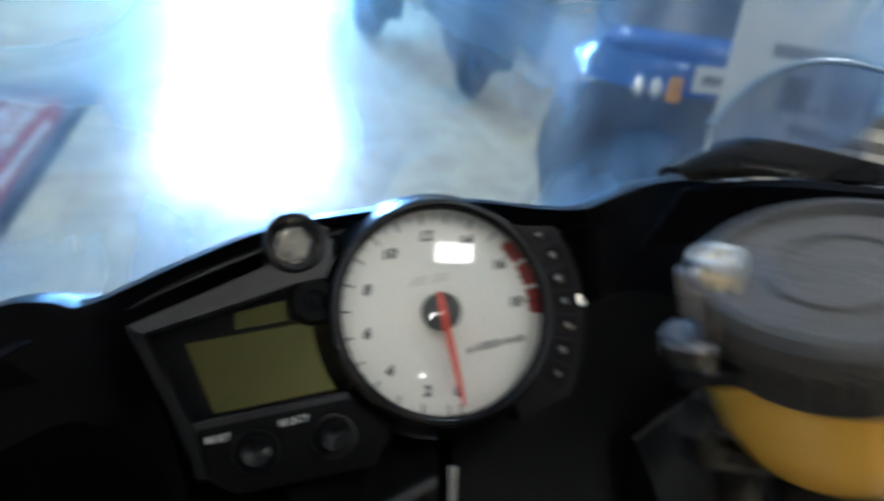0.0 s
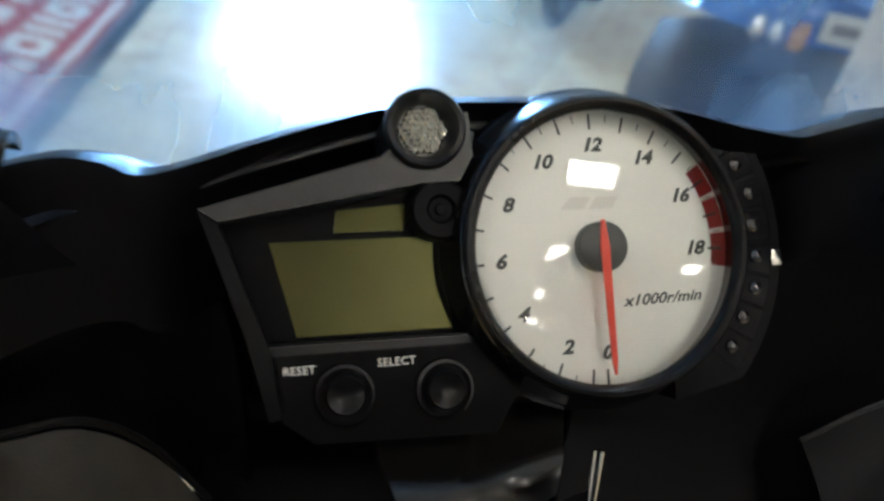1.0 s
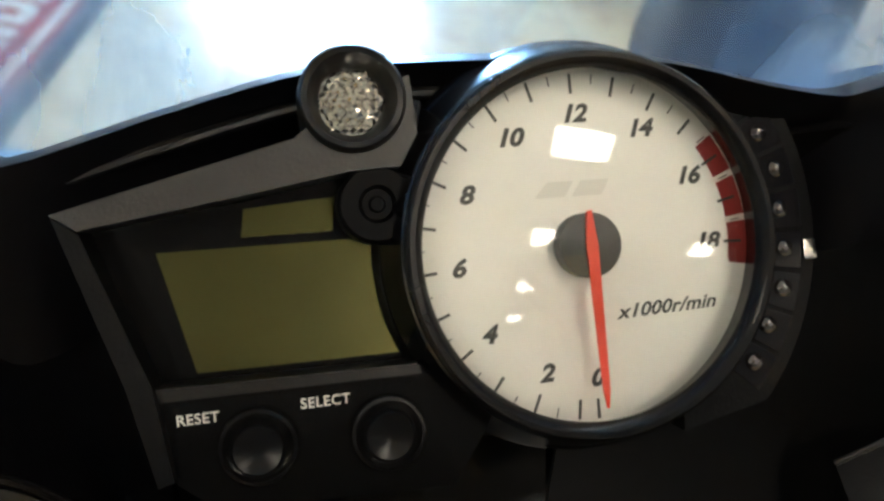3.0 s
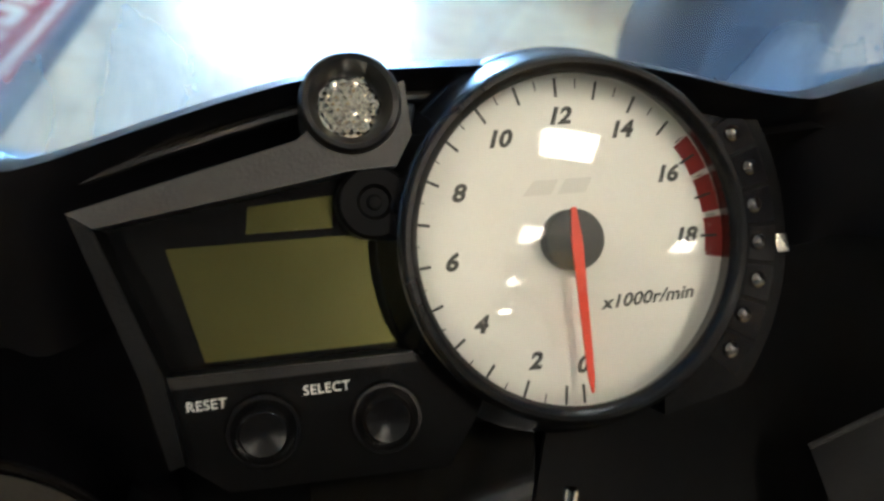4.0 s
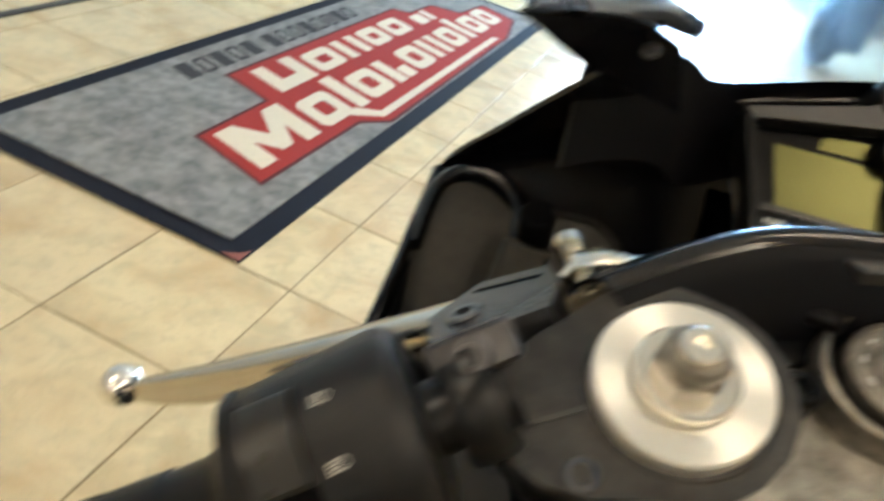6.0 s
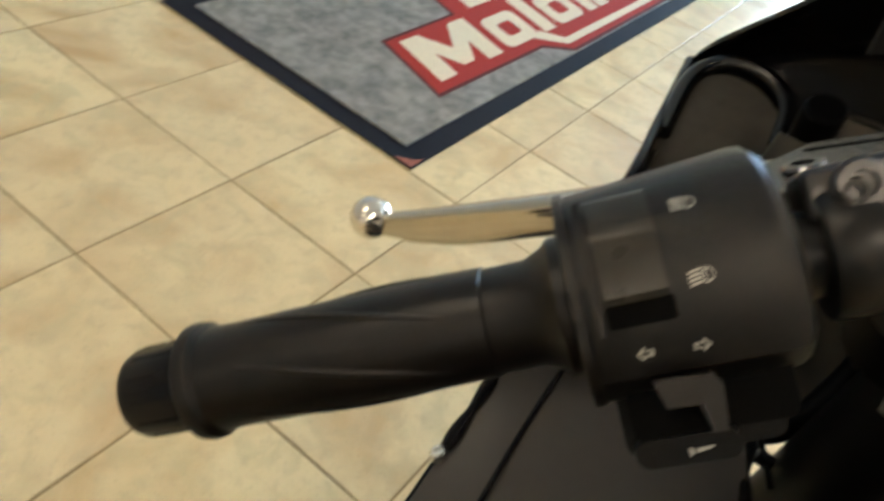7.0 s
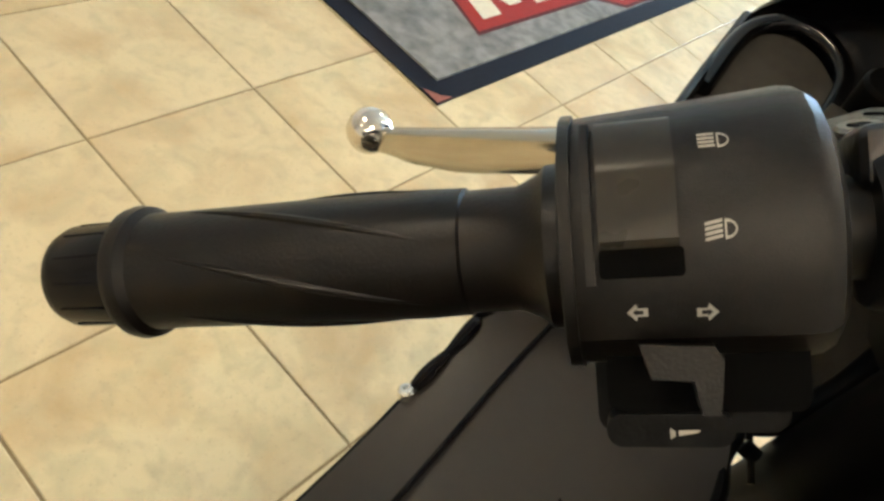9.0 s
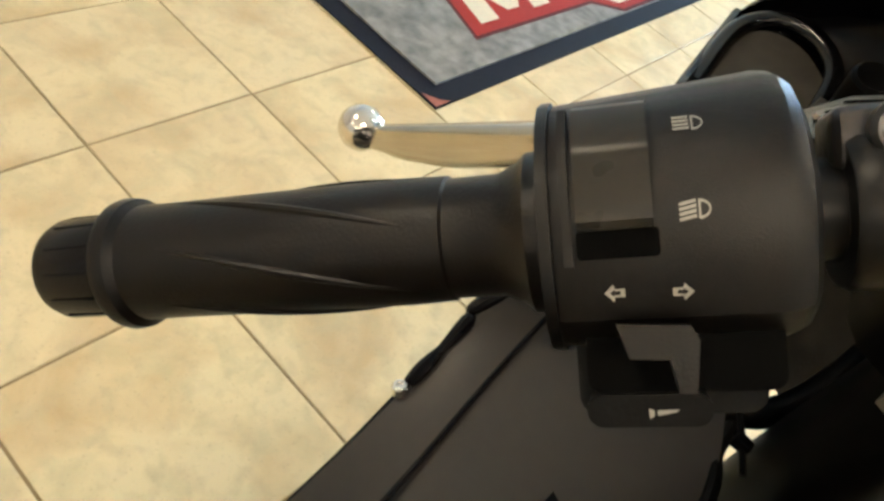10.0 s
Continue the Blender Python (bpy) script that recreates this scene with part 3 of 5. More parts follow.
part("display_panel", slab([(-93.3, 9.4), (-69.2, 9.4), (-68.2, 18.6), (-92.2, 16.9)], -10.7, -10.2), M_LCD, cluster, "blank olive liquid crystal display", DASH)
part("display_rim", slab([(-118, -27.0), (-50, -27.6), (-49, -30.5), (-117, -30.5)], -10.4, -2.0, 1.0, 2), M_SATIN, cluster, "", DASH)
part("visor_band", slab([(-136, 17.7), (-130, 13.4), (-90, 19.6), (-64, 24), (-51, 24.5), (-46, 33), (-47, 48), (-50.4, 47), (-50.0, 41), (-52.5, 34.6), (-57.5, 31), (-63, 30.1), (-69, 32), (-74, 36), (-77.5, 33)], -14, 2.5, 1.6, 3), M_VISOR, cluster, "", DASH)
part("side_rail", slab([(-136, 17), (-130, 12.5), (-116.5, -26), (-113, -50), (-117, -51), (-122.5, -26)], -20, 1.0, 1.6, 3), M_BLACK, cluster, "", DASH)
part("sensor_boss", moved(lathe([(10.5, -14), (10.5, 0), (9.5, 1.2), (5, 1.2), (4, -0.5), (2.2, -0.5), (1.8, 0.8), (0, 1.0)], 32), T(-57.6, 15.2)), M_DEEP, cluster, "", DASH)

# shift light
SH = DASH @ T(-62.2, 42.3, 0)
shift = part("shift_light", lathe([(8.6, -3), (9.0, 0.5), (11.4, 5.2), (12.8, 5.8), (13.7, 4.6), (14.1, 0), (13.6, -26), (0, -26)], 56, cap=False), M_SATIN, bike, "round black shift light with a faceted clear lens", SH)
fac = bmesh.new()
rnd = random.Random(4)
for i in range(-6, 7):
    for j in range(-6, 7):
        x, y = i * 2.0 + (1.0 if j % 2 else 0), j * 1.75
        if x * x + y * y < 76:
            h = 1.4 * (1 - (x * x + y * y) / 90)
            c0 = fac.verts.new((x + rnd.uniform(-.5, .5), y + rnd.uniform(-.5, .5), h + rnd.uniform(0.9, 1.7)))
            ring = [fac.verts.new((x + 1.2 * math.cos(q * math.pi / 3 + 0.5), y + 1.2 * math.sin(q * math.pi / 3 + 0.5), h - 0.2)) for q in range(6)]
            for q in range(6):
                fac.faces.new((c0, ring[q], ring[(q + 1) % 6]))
part("faceted_lens", moved(join(fac, lathe([(8.6, -1.4), (0, -0.2)], 40)), T(0, 0, -1.6)), M_LENS, shift, "sparkling clear lens", SH, angle=5)["kind"] = "stuff"
part("stem", tube([(-44, 38, -6), (-54, 40, -8), (-62, 42, -10)], 5.0, 12), M_SATIN, shift, "", DASH)

# reset and select buttons with their words
for word, tx, ty, bx, by in (("RESET", -107.0, -35.8, -92.6, -44.3), ("SELECT", -74.9, -35.1, -59.2, -45.1)):
    btn = part("button", moved(lathe([(10.4, -4), (10.4, -1.2), (9.8, -0.2), (8.8, -0.2), (8.2, -1.6), (7.4, -1.8), (7.0, 1.6), (6.0, 2.8), (3.0, 2.2), (0, 1.8)], 40), T(bx, by)), M_BEZEL, cluster, "", DASH)
    part("button_word", moved(text_bm(word, 3.8, 0.06, 0.0, 1.06, 0.03), T(tx, ty, -2.8) @ Matrix.Rotation(radians(0.5), 4, "Z")), M_MARK, cluster, "", DASH)

# warning lamps on the far side of the dial
for k in range(8):
    a = radians(36 - 10.4 * k)
    r = 67.0
    lampw = part("warning_lamp", moved(slab(arc_pts(73.5, -4.6, 4.6, 4) + arc_pts(61.5, 4.6, -4.6, 4), -9.4, -8.5, 0.35, 2), Matrix.Rotation(a, 4, "Z")), M_GLOSS, cluster, "dark unlit warning lamp window", DASH)
    part("symbol", moved(lathe([(2.8, -8.6), (2.5, -7.7), (1.5, -7.0), (0, -6.8)], 20), Matrix.Rotation(a, 4, "Z") @ T(r - 0.6 + (k % 3) * 0.9, 0.5)), M_DOME, lampw, "", DASH)
part("panel_clip", moved(box(4.2, 6.0, 1.2, (75.5, -7, -8.2), 0.5), Matrix.Rotation(0, 4, "Z")), M_CHROME, cluster, "", DASH)

# -------- cowl behind the cluster, inner fairing, mirror foot --------
cowl_edge = [(-0.030, -0.655, 0.938), (-0.012, -0.640, 0.9445), (0.0085, -0.627, 0.9480), (0.021, -0.620, 0.9448), (0.0352, -0.614, 0.9385), (0.075, -0.595, 0.948), (0.115, -0.588, 0.961), (0.155, -0.588, 0.968), (0.20, -0.592, 0.9745), (0.240, -0.597, 0.9725), (0.266, -0.594, 0.9705), (0.281, -0.597, 0.978), (0.294, -0.604, 0.988), (0.304, -0.622, 0.998), (0.314, -0.645, 1.004)]
cowl_low = [(x + (0.006 if x < 0.15 else -0.004), y + (0.014 if 0.05 < x < 0.275 else -0.010), z - 0.055) for x, y, z in cowl_edge]
cowl_nose = [(0.15 + (x - 0.15) * 0.96, y + 0.05, z - 0.030) for x, y, z in cowl_edge]
part("cowl_lip", tube(curve([(x, y - 0.004, z - 0.0065) for x, y, z in cowl_edge if 0.03 < x < 0.21], 6), 0.0018, 8), M_COVER, bike)
part("cowl", loft([cowl_low, [(x, y + (0.004 if 0.05 < x < 0.275 else -0.005), z - 0.012) for x, y, z in cowl_edge], cowl_edge, cowl_nose], 0.003, 4, 4), M_COWL, bike, "gloss black cowl under the screen")

FTIP, FCOR, LTIP = (-0.0176, -0.7028, 0.9477), (-0.1084, -0.5823, 0.8111), (-0.0455, -0.7688, 0.9776)
inner_panel = loft([
    [(0.046, -0.612, 0.940), (0.052, -0.612, 0.90), (0.062, -0.615, 0.86), (0.072, -0.630, 0.79)],
    [(0.012, -0.636, 0.934), (0.000, -0.610, 0.900), (-0.020, -0.585, 0.855), (-0.02, -0.600, 0.78)],
    [FTIP, (-0.062, -0.640, 0.882), FCOR, (-0.094, -0.660, 0.802)]], 0.003, 6, 6)
part("inner_fairing", inner_panel, M_GLOSS, bike, "gloss black inner fairing panel")
part("mirror_foot", loft([
    [LTIP, (-0.030, -0.735, 0.9755), (-0.008, -0.704, 0.9745), (0.012, -0.677, 0.9695)],
    [(-0.0452, -0.767, 0.9782), (-0.026, -0.715, 0.979), (-0.004, -0.694, 0.979), (0.0146, -0.672, 0.974)],
    [(-0.0448, -0.764, 0.9782), (-0.024, -0.690, 0.981), (-0.004, -0.676, 0.980), (0.0140, -0.664, 0.973)],
    [(-0.044, -0.761, 0.976), (-0.022, -0.672, 0.975), (-0.004, -0.664, 0.972), (0.012, -0.655, 0.966)]], 0.003, 6, 4), M_FOOT, bike, "dark olive rubber mirror foot")
part("mirror_bracket", loft([
    [LTIP, (-0.028, -0.736, 0.975), (-0.006, -0.703, 0.974), (0.010, -0.672, 0.964)],
    [(-0.0445, -0.768, 0.976), (-0.030, -0.734, 0.960), FTIP, (0.022, -0.655, 0.930)]], 0.004, 6, 3), M_GLOSS, bike)
part("screw", moved(lathe([(4, 0), (4, 2), (3, 2.6), (1.8, 2.6), (1.8, 1.4), (0, 1.4)], 20), frame_of((-0.0017, -0.704, 0.9640), (1, 0, 0), (0, -0.6, 0.8)) @ Matrix.Scale(MM, 4)), M_SATIN, bike)

# air duct and cylinder inside the fairing
part("air_duct", loft([
    [(-0.097, -0.614, 0.812), (-0.082, -0.606, 0.822), (-0.060, -0.612, 0.826), (-0.038, -0.624, 0.822)],
    [(-0.089, -0.665, 0.792), (-0.074, -0.660, 0.798), (-0.054, -0.662, 0.798), (-0.034, -0.668, 0.788)],
    [(-0.078, -0.722, 0.752), (-0.064, -0.720, 0.762), (-0.050, -0.720, 0.764), (-0.038, -0.722, 0.752)]], 0.003, 6, 6), M_DUCT, bike, "grey plastic air duct")
part("duct_rim", tube(curve([(-0.089, -0.664, 0.798), (-0.097, -0.620, 0.812), (-0.091, -0.603, 0.822), (-0.076, -0.598, 0.829), (-0.057, -0.602, 0.830), (-0.041, -0.614, 0.825), (-0.033, -0.636, 0.810)], 6), 0.0055, 14), M_ARCH, bike, "gloss black rim of the air duct")
part("reservoir_cap", moved(lathe([(10.5, -26), (10.5, -2), (9, 0), (0, 0)], 28), frame_of((-0.0238, -0.668, 0.8543), (1, 0, 0.1), (0, -0.35, 0.93)) @ Matrix.Scale(MM, 4)), M_DEEP, bike)
part("duct_neck", tube([(-0.022, -0.672, 0.835), (-0.02, -0.69, 0.79), (-0.015, -0.70, 0.74)], [0.014, 0.017, 0.02], 20), M_DUCT, bike)
DUCT = [[(-0.014, -0.652, 0.848), (0.012, -0.642, 0.845), (0.036, -0.636, 0.822), (0.060, -0.640, 0.788)],
        [(-0.016, -0.690, 0.808), (0.012, -0.682, 0.805), (0.036, -0.678, 0.791), (0.062, -0.680, 0.770)],
        [(-0.020, -0.735, 0.755), (0.012, -0.732, 0.750), (0.036, -0.732, 0.742), (0.062, -0.735, 0.732)]]
part("lower_duct", loft(DUCT, 0.003), M_DUCT, bike, "grey plastic air duct")
part("duct_brim", tube(curve([(-0.016, -0.650, 0.849), (0.012, -0.640, 0.8475), (0.036, -0.634, 0.824), (0.061, -0.638, 0.789)], 6), 0.0016, 8), M_RUBBER, bike)

part("duct_mouth", loft([
    [(-0.107, -0.582, 0.812), (-0.05, -0.575, 0.835), (0.0, -0.580, 0.85), (0.03, -0.586, 0.85)],
    [(-0.104, -0.576, 0.70), (-0.05, -0.570, 0.70), (0.0, -0.572, 0.70), (0.03, -0.578, 0.70)],
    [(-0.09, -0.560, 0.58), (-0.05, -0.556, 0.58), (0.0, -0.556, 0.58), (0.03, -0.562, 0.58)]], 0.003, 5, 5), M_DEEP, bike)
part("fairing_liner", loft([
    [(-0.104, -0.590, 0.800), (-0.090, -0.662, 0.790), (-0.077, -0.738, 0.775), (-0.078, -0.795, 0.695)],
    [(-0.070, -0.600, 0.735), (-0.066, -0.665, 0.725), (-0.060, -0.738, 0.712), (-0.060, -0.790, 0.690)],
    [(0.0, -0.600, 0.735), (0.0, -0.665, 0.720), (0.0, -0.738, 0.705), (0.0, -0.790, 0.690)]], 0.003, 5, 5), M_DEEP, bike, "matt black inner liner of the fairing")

# side fairing: edge, inner wall, outer skin
edge_line = [FCOR, (-0.094, -0.660, 0.802), (-0.080, -0.738, 0.790), (-0.082, -0.795, 0.705), (-0.075, -0.905, 0.650), (-0.08, -1.06, 0.60)]
part("side_wall", loft([
    edge_line[2:],
    [(-0.045, -0.735, 0.745), (-0.045, -0.795, 0.705), (-0.038, -0.90, 0.668), (-0.04, -1.05, 0.62)],
    [(-0.01, -0.735, 0.74), (0.005, -0.80, 0.715), (0.02, -0.875, 0.692), (0.02, -1.00, 0.645)],
    [(0.016, -0.74, 0.741), (0.047, -0.798, 0.725), (0.062, -0.86, 0.697), (0.066, -0.98, 0.656)]], 0.003, 6, 5), M_TANK, bike, "dark graphite side fairing panel")
part("seam", tube(curve([(-0.055, -0.735, 0.760), (-0.055, -0.80, 0.707), (-0.045, -0.91, 0.670), (-0.048, -1.03, 0.630)], 5), 0.0014, 8), M_GLOSS, bike)
part("frame_edge", tube(curve([(0.035, -0.735, 0.738), (0.0365, -0.765, 0.734), (0.0372, -0.7716, 0.732), (0.0388, -0.782, 0.7285), (0.047, -0.801, 0.725), (0.060, -0.85, 0.700)], 5), 0.0036, 10), M_DEEP, bike)
part("wire_loom", tube(curve([(0.012, -0.770, 0.724), (0.030, -0.762, 0.733), (0.0415, -0.757, 0.7415), (0.049, -0.748, 0.752), (0.053, -0.737, 0.768), (0.054, -0.725, 0.786)], 6), 0.0068, 12), M_DEEP, bike, "black sleeved wire loom")
part("loom_branch", tube(curve([(0.006, -0.726, 0.752), (0.015, -0.738, 0.742), (0.022, -0.746, 0.736), (0.034, -0.754, 0.735)], 6), 0.0068, 12), M_DEEP, bike)
part("cable_clip", join(moved(box(0.008, 0.006, 0.006, (0, 0, 0), 0.0012), pose(0.0422, -0.7795, 0.7415, 0.4, 0.3, 0.5)), tube([(0.034, -0.770, 0.745), (0.0422, -0.7795, 0.7415), (0.050, -0.790, 0.738)], 0.0016, 8)), M_DEEP, bike)
part("edge_trim", tube(curve(edge_line, 6), 0.003, 10), M_GLOSS, bike)
part("edge_screw", moved(lathe([(4.2, -3), (4.2, 1.2), (3.2, 2.2), (1.8, 2.2), (1.6, 1.0), (0, 1.0)], 20), frame_of((-0.0800, -0.8470, 0.6812), (0, 1, 0), (-0.35, -0.5, 0.8)) @ Matrix.Scale(MM, 4)), M_CHROME, bike)
part("edge_bead", tube(curve([(-0.0765, -0.7840, 0.7200), (-0.0840, -0.8000, 0.7045), (-0.0815, -0.8060, 0.7010), (-0.0800, -0.8265, 0.6905), (-0.0790, -0.8430, 0.6825)], 5), [0.0022 + 0.0018 * abs(math.sin(0.45 * q)) for q in range(21)], 10), M_GLOSS, bike)
part("outer_skin", loft([
    edge_line,
    [(-0.106, -0.575, 0.74), (-0.098, -0.65, 0.72), (-0.086, -0.73, 0.66), (-0.082, -0.79, 0.60), (-0.075, -0.90, 0.56), (-0.08, -1.06, 0.50)],
    [(-0.085, -0.54, 0.60), (-0.085, -0.62, 0.54), (-0.075, -0.72, 0.47), (-0.070, -0.78, 0.42), (-0.065, -0.89, 0.38), (-0.07, -1.05, 0.34)],
    [(-0.04, -0.52, 0.46), (-0.04, -0.62, 0.36), (-0.04, -0.72, 0.28), (-0.04, -0.78, 0.25), (-0.04, -0.88, 0.22), (-0.04, -1.05, 0.22)]], 0.003, 5, 5), M_GLOSS, bike)

# windscreen: a clear bubble in front of the cowl
screen_rows = [
    [(-0.0455, -0.766, 0.980), (-0.026, -0.690, 0.966), (0.003, -0.617, 0.934), (0.035, -0.602, 0.924), (0.085, -0.580, 0.930), (0.155, -0.572, 0.945), (0.235, -0.588, 0.960), (0.294, -0.600, 0.974), (0.345, -0.66, 1.025)],
    [(-0.080, -0.745, 0.985), (-0.060, -0.655, 1.025), (-0.020, -0.600, 1.045), (0.035, -0.550, 1.045), (0.09, -0.530, 1.05), (0.155, -0.525, 1.055), (0.225, -0.535, 1.055), (0.315, -0.59, 1.075), (0.385, -0.68, 1.075)],
    [(-0.125, -0.735, 0.995), (-0.095, -0.680, 1.075), (-0.030, -0.635, 1.125), (0.03, -0.610, 1.15), (0.09, -0.600, 1.16), (0.155, -0.597, 1.165), (0.22, -0.602, 1.16), (0.32, -0.66, 1.135), (0.40, -0.72, 1.085)]]
screen = part("windscreen", loft(screen_rows, 0.003, 4, 4), M_SCREEN, bike, "clear blue-tinted scratched windscreen")
screen.visible_shadow = False
part("screen_edge", tube(curve([(x, y - 0.001, z + 0.0012) for x, y, z in cowl_edge], 6), 0.0011, 8), M_ACRYLIC, screen, "bright acrylic edge of the screen")

# -------- fork tops, clamps, ignition --------
def fork_cap(x, y):
    m = STEER @ T(x, y, 0) @ Matrix.Scale(1.04, 4)
    cap = part("fork_cap", lathe([(24.8, -7), (24.8, -0.8), (24.0, 0.0), (14.5, -0.4), (13.5, -1.6), (12.2, -1.6), (12.0, 2.5), (11.2, 3.4), (0, 3.4)], 64), M_TURNED, bike, "bright machined fork cap with an adjuster nut", m)
    hexa = slab([(10.4 * math.cos(math.pi * q / 3 + 0.3), 10.4 * math.sin(math.pi * q / 3 + 0.3)) for q in range(6)], 4.6, 10.4, 0.5, 1)
    part("washer", lathe([(14.2, 2.6), (14.2, 4.0), (13.4, 4.8), (9, 4.8)], 48, cap=False), M_ALLOY, cap, "", m)
    part("adjuster_nut", join(hexa, lathe([(8.4, 10.2), (8.4, 14.4), (7.4, 15.6), (0, 15.6)], 40)), M_IGN, cap, "hexagonal adjuster nut", m)
    part("adjuster_screw", lathe([(5.6, 15.2), (5.6, 18.6), (4.8, 19.4), (2.4, 19.4), (2.2, 17.4), (0, 17.4)], 24), M_ALLOY, cap, "", m)
    part("ring", lathe([(26.8, -20), (26.8, -6.6), (26.2, -5.8), (24.6, -5.8), (24.6, -20)], 56, cap=False), M_CLAMP, cap, "", m)
    part("fork_tube", lathe([(20.4, -590), (20.4, -30), (24, -28), (24, -8), (0, -8)], 40), M_DEEP, cap, "", m)


fork_cap(0, 0)
fork_cap(152, 0)
clamp_out = [(-48, -9), (-43, 1), (-37, 10), (-30, 22), (-23, 31), (-14, 35), (-2, 35), (10, 33.5), (20, 28.5), (27, 22), (32, 13), (34, 4), (33, -7), (28, -18), (20, -27), (10, -32), (0, -35), (-13, -41), (-26, -43), (-34, -41), (-40, -36), (-46, -22)]
part("bar_clamp", slab(clamp_out, -12, -7.0, 1.6, 3), M_CLAMP, bike, "satin black handlebar clamp", STEER)
# clamp sides near-black under the worn plate: their shade is in the colour
part("clamp_body", slab([(x * 0.95, y * 0.95) for x, y in clamp_out], -34, -11.5, 2, 2), M_DEEP, bike, "", STEER)
# slot drawn as a dark bar, the shade inside it is its colour
part("clamp_slot", moved(box(22, 1.6, 1, (0, 0, 0)), T(-27, -21, -6.8) @ Matrix.Rotation(radians(42), 4, "Z")), M_INK, bike, "", STEER)
part("clamp_bolt", moved(lathe([(6, -10), (6, 0), (5, 1.4), (3, 1.4), (3, -1), (0, -1)], 24), STEER @ T(-17, -35.5, -8)), M_PERCH, bike)
part("clamp_bolt", moved(lathe([(6.5, -12), (6.5, 0), (5.5, 1.4), (3, 1.4), (3, -1), (0, -1)], 24), STEER @ T(34, 20, -14)), M_BLACK, bike)
arch_edge = [(-34, 24), (-22, 38), (-6, 54), (16, 70), (48, 81.5), (76, 86), (100, 86), (120, 80), (139, 68), (156, 48), (166, 28)]


def arch_row(inset, z):
    out = []
    for x, y in arch_edge:
        d = math.hypot(75 - x, -10 - y)
        out.append((x + (75 - x) * inset / d, y + (-10 - y) * inset / d, z))
    return out


part("clamp_arch", loft([arch_row(-8.5, -32), arch_row(-8.5, -20), arch_row(-4, -8), arch_row(0, -2.4), arch_row(4.0, -0.8), arch_row(8.5, -4.5)], 1.6, 4, 4), M_ARCH, bike, "gloss black curved front of the top clamp", STEER)
part("arch_well", loft([arch_row(7.6, -3.4), arch_row(13, -8), arch_row(24, -22), arch_row(32, -38)], 1.6, 4, 4), M_COWL, bike, "", STEER)
part("arch_rib", tube(curve([(67, 60, -13), (86, 61, -13), (102, 59.5, -13), (122, 50, -13)], 5), 2.6, 12), M_ARCH, bike, "", STEER)
part("cast_pad", slab([(92, 28), (94, 41), (104, 49), (124, 44), (134, 30), (118, 18)], -26, -19, 2.0, 3), M_CAST, bike, "rough cast grey pad", STEER)
web = slab([(78 + 102 * math.cos(radians(q)), -29 + 102 * math.sin(radians(q))) for q in range(150, 29, -6)] + [(78 + 80 * math.cos(radians(q)), -29 + 80 * math.sin(radians(q))) for q in range(30, 151, 6)], -50, -30, 2, 2)
part("clamp_web", web, M_BLACK, bike, "", STEER)
part("top_clamp", slab([(-18, -30), (20, -42), (76, -52), (132, -42), (170, -30), (168, 22), (110, 30), (76, 34), (40, 30), (-14, 24)], -62, -34, 4, 3), M_CAST, bike, "rough cast grey top clamp", STEER)
part("cast_bridge", join(slab([(24, 50), (34, 68), (60, 74), (96, 72), (104, 52), (84, 40), (40, 40)], -58, -44, 3, 2)), M_CAST, bike, "", STEER)
part("cast_plate", slab([(35.5, 73), (38, 66.5), (44, 64), (56, 68), (67, 71), (66, 79.5), (50, 77.5)], -12, -5.0, 1.6, 3), M_CLAMP, bike, "worn grey cast bracket", STEER)
part("stem_nut", moved(lathe([(17, -40), (17, -22), (15, -20), (9, -20), (9, -26), (0, -26)], 36), T(98, 2)), M_CAST, bike, "", STEER)
IG = STEER @ T(64.5, 43, -5) @ Matrix.Scale(1.06, 4)
ign = part("ignition_lock", lathe([(24.5, -60), (24.5, -18), (23.5, -15.5), (21.9, -14.5), (21.2, -15.2), (20.8, -24), (17.2, -24), (17.2, -14), (16.6, -12.8), (14.6, -12.2), (14.0, -12.8), (10.0, -12.8), (9.4, -11.8), (7.8, -11.4), (7.0, -12.6), (0, -12.6)], 56), M_IGN, bike, "worn metal ignition lock with a key slot", IG)
# key slot and lock groove: dark solids, recess shade in their colour
part("key_slot", moved(box(8.0, 2.4, 0.8, (0, 0, -12.4)), Matrix.Rotation(radians(-35), 4, "Z")), M_RECESS, ign, "", IG)
part("lock_ring", lathe([(20.7, -23.5), (17.3, -23.5), (17.3, -19), (20.7, -19)], 48, cap=False), M_RECESS, ign, "", IG)
for a in (60, 95, 130, 220, 300):
    part("lock_mark", moved(box(2.6, 0.8, 0.3, (0, 12.2, -12.7)), Matrix.Rotation(radians(a), 4, "Z")), M_MARK, ign, "", IG)

# cable adjuster
AB = frame_of((0.0115, -0.8068, 0.9076), (0.85, 0.5, 0.16), (-0.011, 0.0205, 0.0028)) @ Matrix.Scale(MM, 4)
part("adjuster_bolt", moved(join(*[lathe([(2.9, z), (4.3, z + 0.9), (2.9, z + 1.8)], 18) for z in [-2 + 1.8 * q for q in range(12)]], lathe([(3.0, 19.6), (4.6, 20.2), (4.6, 24.6), (3.6, 25.6), (0, 25.8)], 18)), AB), M_BRASS, bike, "threaded brass adjuster bolt")
